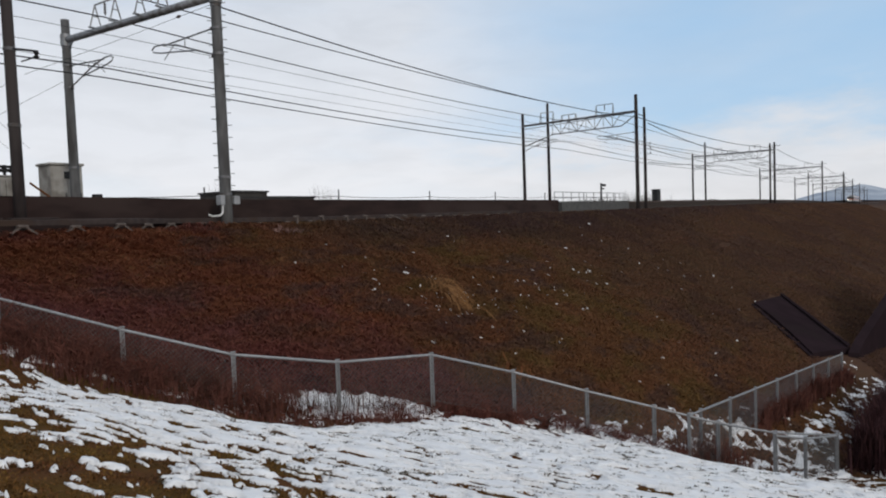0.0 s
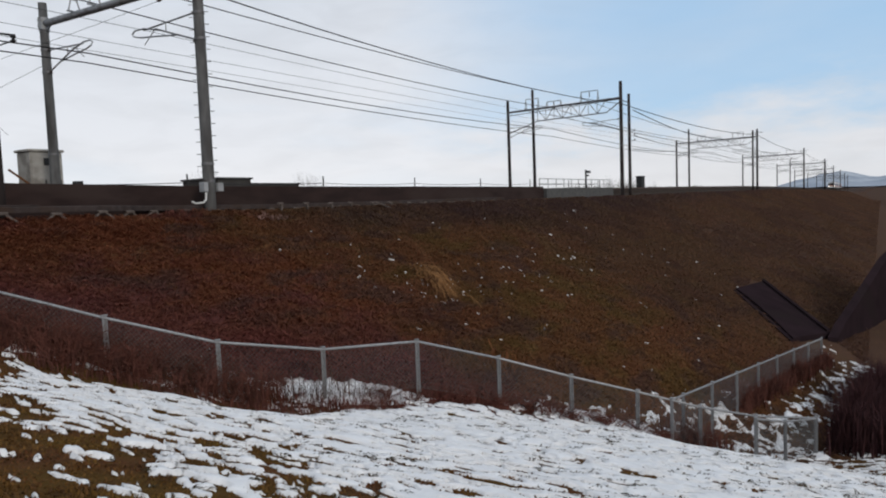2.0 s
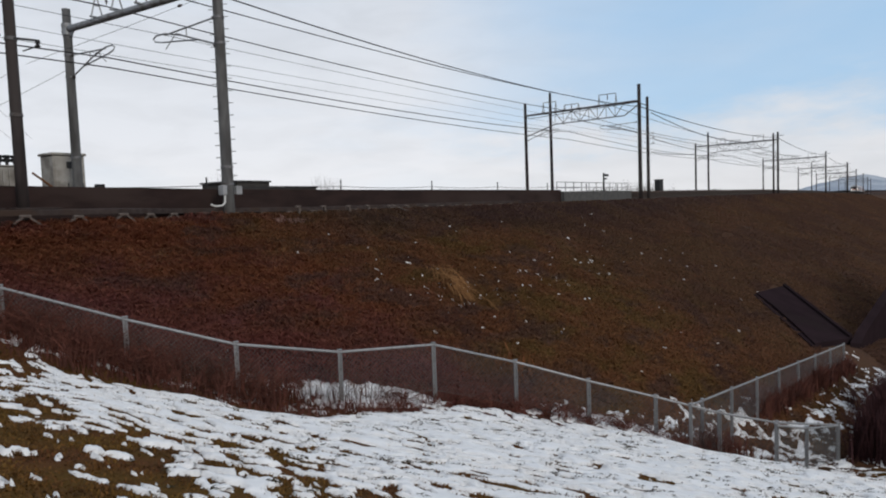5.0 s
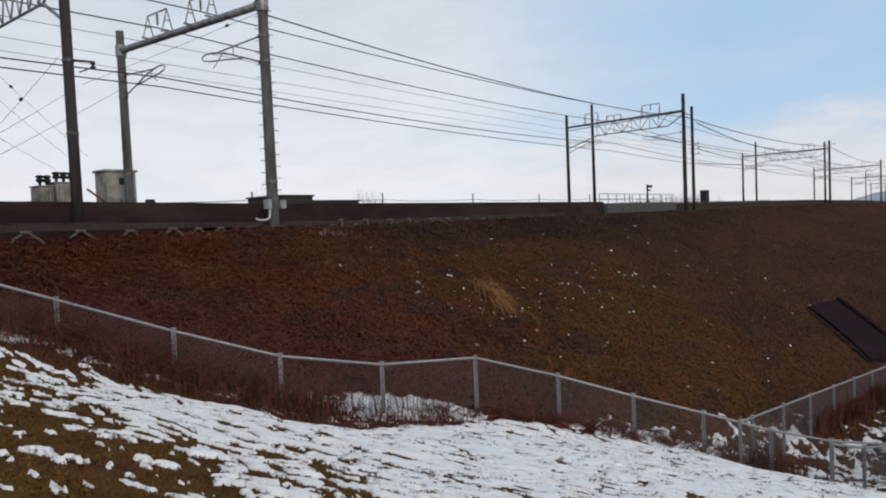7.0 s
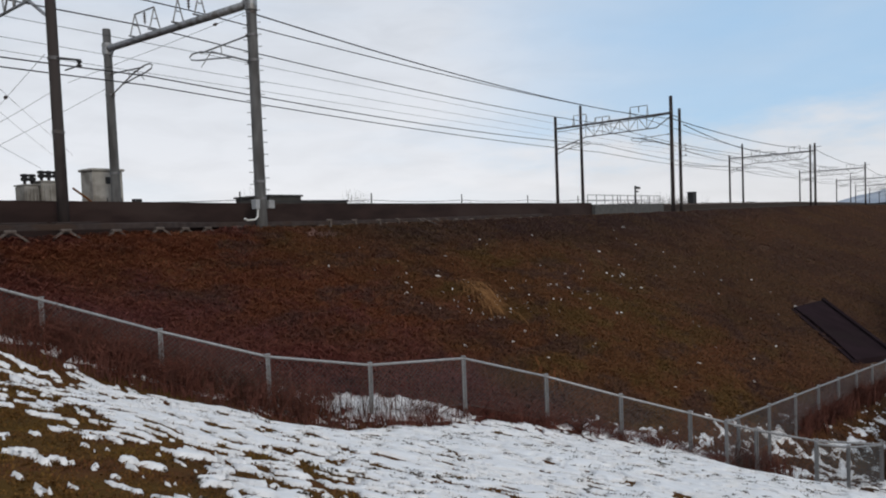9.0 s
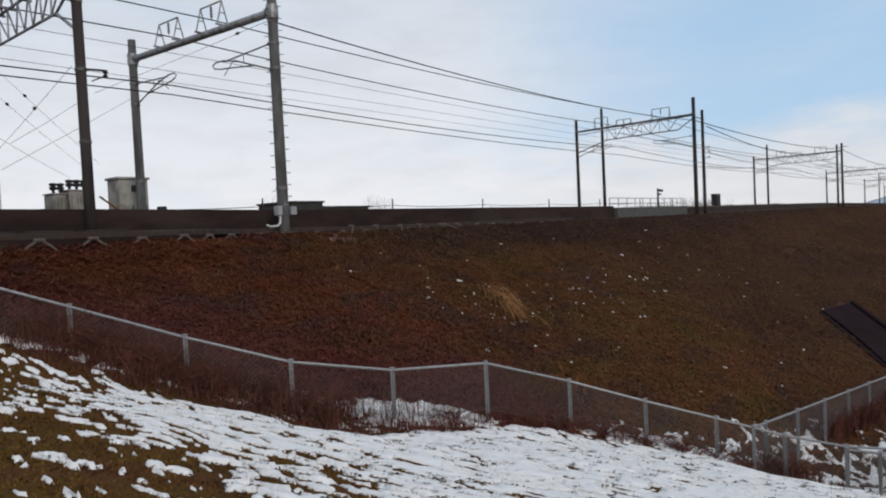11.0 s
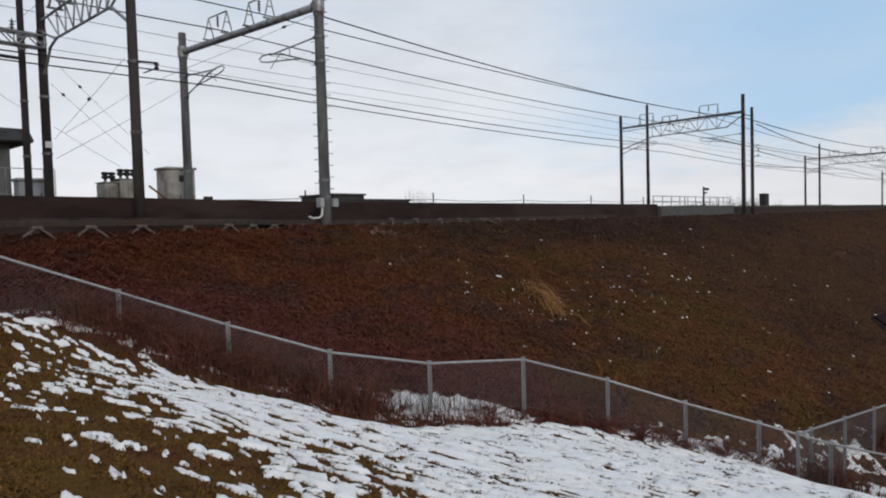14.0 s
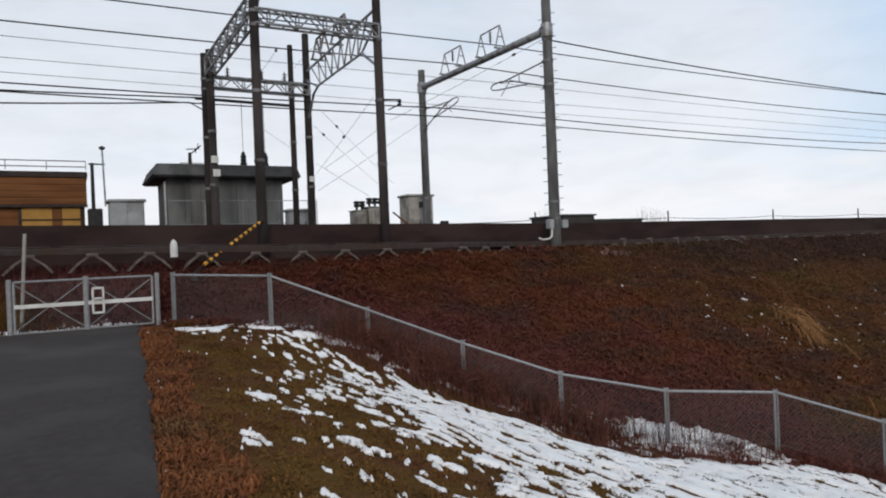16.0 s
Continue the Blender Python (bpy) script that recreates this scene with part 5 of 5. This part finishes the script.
sx = far_spread(400000)
sy = rng.uniform(0.5, 18.6, len(sx))
k = (valley_side(sx, sy) < -0.1) & (sy - bend(sx) < 18.4) & (patch_mask(sx, sy) < 0.02) & (strip_mask(sx, sy) < 0.02)
in_chute = (np.abs((sx - 37.3) * 0.545 - (sy - 4.4) * 0.838 - 0.1) < 1.55) & (sx > 32) & (sy < 6.3) & (sx < 43)
k = k & ~in_chute
sx, sy = sx[k], sy[k]
red = fbm(sx * 0.16 + 2, sy * 0.3, 3) + 0.33 * (1 - smooth01(sx, 13, 18)) * (1 - smooth01(-valley_side(sx, sy), 2.4, 5.4)) * smooth01(sx, 4.5, 6.5) - 0.09 - 0.22 * smooth01(sx, 14, 19) + rng.normal(0, 0.02, len(sx))
sel = np.where(red > 0.55, 0, np.where(fbm(sx * 0.22 + 31, sy * 0.36, 3) + rng.normal(0, 0.04, len(sx)) > 0.54 - 0.07 * smooth01(sx, 10, 14) + 0.10 * smooth01(sx, 20, 26), 2, np.where(fbm(sx * 0.13 + 50, sy * 0.3 + 7, 3) + rng.normal(0, 0.04, len(sx)) > 0.53 - 0.10 * smooth01(sx, 15, 26), 3, 1)))
jit = rng.random(len(sx))
sel = np.where(jit < 0.03, rng.integers(0, 4, len(sx)), sel)
sz = land(sx, sy) + rough(sx, sy)
far = 1 + sx / 38
for k, m_, nm, lb in ((0, M_blade_red, "red_brush_cover", "low rust-red dry brush covering the railway slope"), (1, M_blade_brown, "brown_grass_cover", "dry dark brown grass covering the railway slope"),
                      (2, M_blade_olive, "olive_grass_cover", "dull olive grass covering the railway slope"), (3, M_blade_dark, "dark_weed_cover", "dark withered weeds in patches on the railway slope")):
    q = sel == k
    n = q.sum()
    ln = rng.uniform(0.08, 0.20, n) * (1.2 if k == 0 else 0.85) * (0.7 + 0.7 * fbm(sx[q] * 0.8, sy[q] * 0.8, 2))
    blades(nm, sx[q], sy[q], sz[q], ln, rng.uniform(0.02, 0.055, n) * far[q], rng.uniform(1.2, 2.3, n), m_, lb, "grass", True)
# pale straw clump on the slope
sm = Mesh()
for _ in range(120):
    u_ = random.random()
    p = Vector((19.0 - u_ * 0.9 + random.gauss(0, 0.16), 13.2 - u_ * 1.4 + random.gauss(0, 0.2), 0))
    L = random.uniform(0.35, 0.95)
    a_ = random.gauss(-1.75, 0.55)
    d = Vector((math.cos(a_), math.sin(a_), 0))
    pts = []
    for w_, up in ((0, 0), (0.3, 0.30), (0.65, 0.36), (1.0, 0.16)):
        g = p + d * L * w_
        pts.append((g.x, g.y, float(land(g.x, g.y)) + up * L + 0.03))
    sm.path(pts, random.uniform(0.006, 0.012), 3)
tagged(part("straw_clump", sm, M_straw), "clump of pale dry straw arching down the slope", "grass", kind="stuff")
n = 90
cx, cy = rng.normal(16.4, 0.28, n), rng.normal(17.6, 0.12, n)
blades("pale_plume", cx, cy, land(cx, cy) + 0.02, rng.uniform(0.10, 0.28, n), rng.uniform(0.02, 0.045, n), rng.uniform(1.2, 2.2, n), M_plume, "pale pinkish dry plumes at the mast's foot", "grass")
n = 110
cx, cy = rng.normal(15.6, 0.5, n), rng.normal(8.4, 0.35, n)
blades("straw_clump", cx, cy, land(cx, cy) + 0.05, rng.uniform(0.25, 0.55, n), rng.uniform(0.012, 0.03, n), rng.uniform(0.6, 1.6, n), M_verge, "clump of orange dry straw behind the fence", "grass")

# turf showing through the snow on the bank
gx, gy = (np.concatenate(q) for q in zip(scatter(200000, 0.2, 22, -4, 15.6), scatter(150000, 0.2, 6.5, 1, 15.6)))
mk = snow_mask(gx, gy)
mk = mk - 0.7 * (1 - smooth01(valley_side(gx, gy) - bare_strip(gx), -0.3, 0.2))
k = (mk < 0.07) & (valley_side(gx, gy) > -0.3) & (gx - path_edge(gy) > 0.12 - 0.34 * fbm(gy * 2.2, gy * 0 + 8, 3))
gx, gy, mk = gx[k], gy[k], mk[k]
gz = land(gx, gy) + rough(gx, gy)
s_ = gx - path_edge(gy)
edge = s_ < 0.15 + 0.9 * fbm(gy * 0.9, gy * 0 + 4)
pick = rng.random(len(gx))
for cond, m_, nm, lb in ((edge, M_verge, "verge_grass", "orange-brown dry grass along the asphalt edge"),
                         (~edge & (pick < 0.7), M_bank, "bank_grass", "short olive grass showing between the snow"),
                         (~edge & (pick >= 0.7), M_blade_brown, "bank_grass", "short brown grass showing between the snow")):
    n = cond.sum()
    blades(nm, gx[cond], gy[cond], gz[cond], rng.uniform(0.02, 0.06, n) * np.where(edge[cond], 2.0, 1.0), rng.uniform(0.010, 0.026, n), rng.uniform(0.3, 1.4, n), m_, lb, "grass")


# small dark tufts standing out of the thin snow
n = 8000
ux, uy = scatter(n, 0.8, 22, -3, 15)
keep = (snow_mask(ux, uy) > 0.0) & (valley_side(ux, uy) > 0.1) & (fbm(ux * 0.9 + 3, uy * 1.3, 2) > rng.uniform(0.33, 0.72, n))
ux, uy = ux[keep], uy[keep]
size = rng.uniform(0.35, 1.0, len(ux)) ** 1.6 * (1 + 0.7 * smooth01(ux, 6, 10)) * np.where(rng.random(len(ux)) < 0.04, 1.8, 1.0)
per = 11
big_ = np.repeat(size, per)
du, dw = rng.normal(0, 0.042, len(big_)) * big_, rng.normal(0, 0.014, len(big_)) * big_
tx, ty = np.repeat(ux, per) + du * 0.8 + dw * 0.6, np.repeat(uy, per) - du * 0.6 + dw * 0.8
blades("grass_tufts", tx, ty, land(tx, ty) + rough(tx, ty) + 0.035, rng.uniform(0.018, 0.045, len(tx)) * (0.6 + 0.6 * big_), rng.uniform(0.010, 0.026, len(tx)), rng.uniform(1.2, 2.6, len(tx)), M_tuft,
       "small dark grass tufts poking through thin snow", "grass")
# rough weeds behind the gate
gx2, gy2 = scatter(9000, -6, 3.2, 16.35, 18.6)
blades("gate_weeds", gx2, gy2, land(gx2, gy2), rng.uniform(0.08, 0.3, len(gx2)), rng.uniform(0.015, 0.035, len(gx2)), rng.uniform(0.5, 1.6, len(gx2)), M_blade_dark, "dark withered weeds behind the gate", "grass")


def stems(name, x, y, low, high, wide, label, material=M_twig):
    n = len(x)
    return blades(name, x, y, land(x, y), rng.uniform(low, high, n) * (0.45 + 1.05 * fbm(x * 1.5, y * 1.5 + 3, 2)), rng.uniform(0.6, 1.4, n) * wide, rng.uniform(0.1, 0.7, n), material, label, "shrub")


def brush(name, feet, label, height, twigs, material=M_twig, spread=0.5):
    """Bare shrubs: each a fan of crooked twigs with side shoots."""
    m = Mesh()
    for x, y in feet:
        z = float(land(x, y)) - 0.05
        h = height * random.uniform(0.6, 1.15)
        for _ in range(twigs):
            a, l = random.uniform(0, 2 * math.pi), random.uniform(0.1, 1.0) * spread
            b0 = Vector((x + random.gauss(0, 0.12), y + random.gauss(0, 0.12), z))
            b1 = b0 + Vector((math.cos(a) * l * 0.35, math.sin(a) * l * 0.35, h * 0.5))
            b2 = b1 + Vector((math.cos(a + 0.4) * l * 0.5, math.sin(a + 0.4) * l * 0.5, h * random.uniform(0.25, 0.5)))
            m.tube(b0, b1, 0.008, 0.005, 3, False).tube(b1, b2, 0.005, 0.002, 3, False)
            for _k in range(5):
                p = b0.lerp(b1, random.uniform(0.4, 1)) if random.random() < 0.5 else b1.lerp(b2, random.random())
                c_ = a + random.uniform(-1.5, 1.5)
                m.tube(p, p + Vector((math.cos(c_) * 0.16, math.sin(c_) * 0.16, random.uniform(0.0, 0.16))), 0.004, 0.002, 3, False)
    return tagged(part(name, m, material), label, "shrub", kind="stuff")


fx = (3.9, 5.5, 6.85, 8.17, 9.93, 11.9, 13.73, 16, 18.4)
fy = (14.0, 12.9, 11.4, 10.0, 9.1, 8.2, 7.2, 4.7, 2.6)
feet = []
for _ in range(165):
    x = random.triangular(4.6, 9.2, 6.4)
    feet.append((x, float(np.interp(x, fx, fy)) + random.gauss(0.5, 0.4)))
brush("fence_brush", feet, "dense dark red bare brush along the fence", 0.75, 12)
bx = rng.triangular(4.6, 6.6, 9.6, 2000)
by = np.interp(bx, fx, fy) + np.abs(rng.normal(0.15, 0.45, len(bx)))
kb = (patch_mask(bx, by) < 0.2) | (rng.random(len(bx)) < 0.35)
stems("fence_stems", bx[kb], by[kb], 0.12, 0.6, 0.011, "dark red dry stems crowding the fence")
bx = rng.uniform(4.4, 11.2, 3600)
by = np.interp(bx, fx, fy) - rng.random(len(bx)) ** 1.4 * bare_strip(bx)
stems("verge_stems", bx, by, 0.06, 0.30, 0.012, "short dark red-brown stems before the fence")
bx = rng.triangular(3.4, 6.5, 12.5, 2200)
stems("fence_stalks", bx, np.interp(bx, fx, fy) + np.abs(rng.normal(0.1, 0.5, len(bx))), 0.15, 0.7, 0.011, "grey-brown dry stalks mixed into the brush", M_stalk)
bx = rng.normal(17.4, 0.22, 380)
stems("toe_stems", bx, np.interp(bx, fx, fy) + rng.normal(0.35, 0.3, 380), 0.4, 0.95, 0.02, "dark red dry stems at the fence junction")
bx = rng.uniform(21.5, 31.5, 3200)
stems("toe_stems", bx, 4.16 - (bx - 17.3) * 0.164 - 0.02 + rng.normal(0, 0.13, len(bx)), 0.3, 0.8, 0.03, "dark red dry stems along the side fence")
bx = rng.triangular(20.6, 24, 35, 14000)
by = 4.16 - (bx - 17.3) * 0.164 - 2.3 - np.abs(rng.normal(0, 0.8, len(bx)))
kb = by < 1.6
stems("thicket_stems", bx[kb], by[kb], 0.5, 1.7, 0.035, "dark maroon dry stems of the thicket", M_thicket)
feet = [(x, float(np.interp(x, fx, fy)) + random.gauss(0.25, 0.25)) for x in (random.uniform(10.5, 17.5) for _ in range(90))]
brush("fence_brush", feet, "thin dark red brush behind the fence", 0.3, 8)
feet = [(random.gauss(17.3, 0.25), random.gauss(3.9, 0.3)) for _ in range(14)] + [(random.uniform(21, 31), 0) for _ in range(60)]
feet = [(x, y if y else 3.55 - (x - 21.3) * 0.155 + random.gauss(0.15, 0.2)) for x, y in feet]
brush("toe_brush", feet, "bare reddish brush along the lower fence", 0.8, 11)
feet = [(random.gauss(27.0, 1.6), random.gauss(-0.5, 0.6)) for _ in range(200)]
brush("dark_brush", feet, "large dark bare thicket beyond the fence corner", 1.5, 16, M_thicket, 0.8)


feet = [(random.gauss(31, 0.8), 40 + random.gauss(0, 0.5)) for _ in range(10)] + [(random.gauss(41, 1.4), 40 + random.gauss(0, 0.5)) for _ in range(12)] + [(random.gauss(112, 8), 36 + random.gauss(0, 1)) for _ in range(40)]
brush("skyline_brush", feet, "bare leafless brush on the skyline beyond the tracks", 2.9, 12, M_farhedge, 0.9)


# ---- the train, waiting far down the line ----
def train_car(x0, lead):
    """A 20 m car whose cab end looks to -x; built at the origin of its own Empty."""
    y0 = TRACK_1 + float(bend(x0 + 10))
    car = thing("train_car", "silver commuter train car with an orange waist stripe" + (" and lit headlights" if lead else ""), "train", "train cars", at=(x0, y0, RAIL_Z + float(grade(x0 + 10))))
    car.rotation_euler.z = math.atan2(float(bend(x0 + 20) - bend(x0)), 20)
    W_, H0, H1 = 1.45, 0.95, 3.62

    def ring(x, inset, top):
        w = W_ - inset
        return [(x, -w, H0), (x, -w, 2.95 + top), (x, -w + 0.18, 3.32 + top), (x, -w + 0.6, 3.55 + top), (x, 0, H1 + top), (x, w - 0.6, 3.55 + top), (x, w - 0.18, 3.32 + top), (x, w, 2.95 + top), (x, w, H0)]

    rings = [ring(0.0, 0.22, -0.22), ring(0.12, 0.08, -0.08), ring(0.45, 0.0, 0.0), ring(19.5, 0, 0)] if lead else [ring(0.0, 0.02, 0), ring(19.5, 0, 0)]
    part("body", Mesh().loft(rings), M_steelbody, car, "brushed stainless steel body")
    if lead:
        part("front_mask", Mesh().box(-0.03, 0.2, -1.3, 1.3, 1.0, 3.3, 0.05), M_trainwhite, car, "white cab front")
        for a, b in ((-1.2, -0.42), (-0.36, 0.36), (0.42, 1.2)):
            part("cab_window", Mesh().box(-0.06, -0.034, a, b, 2.0, 2.95), M_glass, car)
        part("front_stripe", Mesh().box(-0.055, -0.034, -1.3, 1.3, 1.66, 1.86), M_trainorange, car, "orange front stripe")
        for y in (-0.95, 0.95):
            part("headlight", Mesh().turned((-0.09, y, 1.62), [(0.11, 0), (0.15, 0.1), (0.15, 0.2), (0.11, 0.3)], 10), M_lamp, car, "lit white headlight")
        part("destination_sign", Mesh().box(-0.06, -0.034, -0.5, 0.5, 3.04, 3.24), M_glass, car, "dark destination panel")
        part("coupler", Mesh().box(-0.5, 0.1, -0.12, 0.12, 0.75, 0.98, 0.03), M_under, car)
        part("skirt", Mesh().box(0.0, 0.3, -1.3, 1.3, 0.35, 0.95, 0.05), M_under, car)
    for s in (-1, 1):
        part("roof_stripe", Mesh().box(0.5, 19.4, min(s * 1.452, s * 1.47), max(s * 1.452, s * 1.47), 2.92, 3.0), M_trainorange, car, "orange stripe under the roof")
        part("side_stripe", Mesh().box(0.5, 19.4, min(s * 1.452, s * 1.47), max(s * 1.452, s * 1.47), 1.62, 1.80), M_trainorange, car, "orange waist stripe")
        for x in (2.2, 9.2, 16.0):
            d = part("door", Mesh().box(x, x + 1.3, min(s * 1.452, s * 1.475), max(s * 1.452, s * 1.475), 1.05, 2.9), M_steelbody, car)
            for q in (0.12, 0.72):
                part("door_window", Mesh().box(x + q, x + q + 0.46, min(s * 1.476, s * 1.485), max(s * 1.476, s * 1.485), 1.95, 2.7), M_glass, d)
        for x in (4.1, 5.3, 6.5, 7.7, 11.0, 12.2, 13.4, 14.5, 17.8):
            part("window", Mesh().box(x, x + 1.05, min(s * 1.452, s * 1.465), max(s * 1.452, s * 1.465), 1.95, 2.75), M_glass, car)
    for x in (5.0, 12.5):
        part("roof_unit", Mesh().box(x, x + 3.6, -0.75, 0.75, 3.5, 3.92, 0.1), M_cabgrey, car)
    part("underframe", Mesh().box(0.6, 19.0, -1.25, 1.25, 0.8, 0.96).box(5.5, 8.6, -1.2, 1.2, 0.35, 0.82, 0.04).box(9.2, 13.0, -1.2, 1.2, 0.38, 0.82, 0.04), M_under, car)
    for x in (2.8, 16.8):
        bo = part("bogie", Mesh().box(x - 1.4, x + 1.4, -1.1, -0.95, 0.35, 0.6).box(x - 1.4, x + 1.4, 0.95, 1.1, 0.35, 0.6).box(x - 0.3, x + 0.3, -1.0, 1.0, 0.4, 0.8), M_under, car)
        for dx in (-1.05, 1.05):
            for y in (-0.53, 0.53):
                w = Mesh().tube((x + dx, y - 0.06, 0.43), (x + dx, y + 0.06, 0.43), 0.43, 0.43, 20)
                part("wheel", w, M_rail, bo)
    if lead is False:
        part("pantograph", Mesh().tube((1.2, 0, 3.6), (2.3, 0, 4.3), 0.03).tube((2.3, 0, 4.3), (1.0, 0, 4.95), 0.03).tube((1.0, -0.8, 4.95), (1.0, 0.8, 4.95), 0.03), M_dark, car)
    return car


for i in range(4):
    train_car(360 + i * 20, True if i == 0 else False)
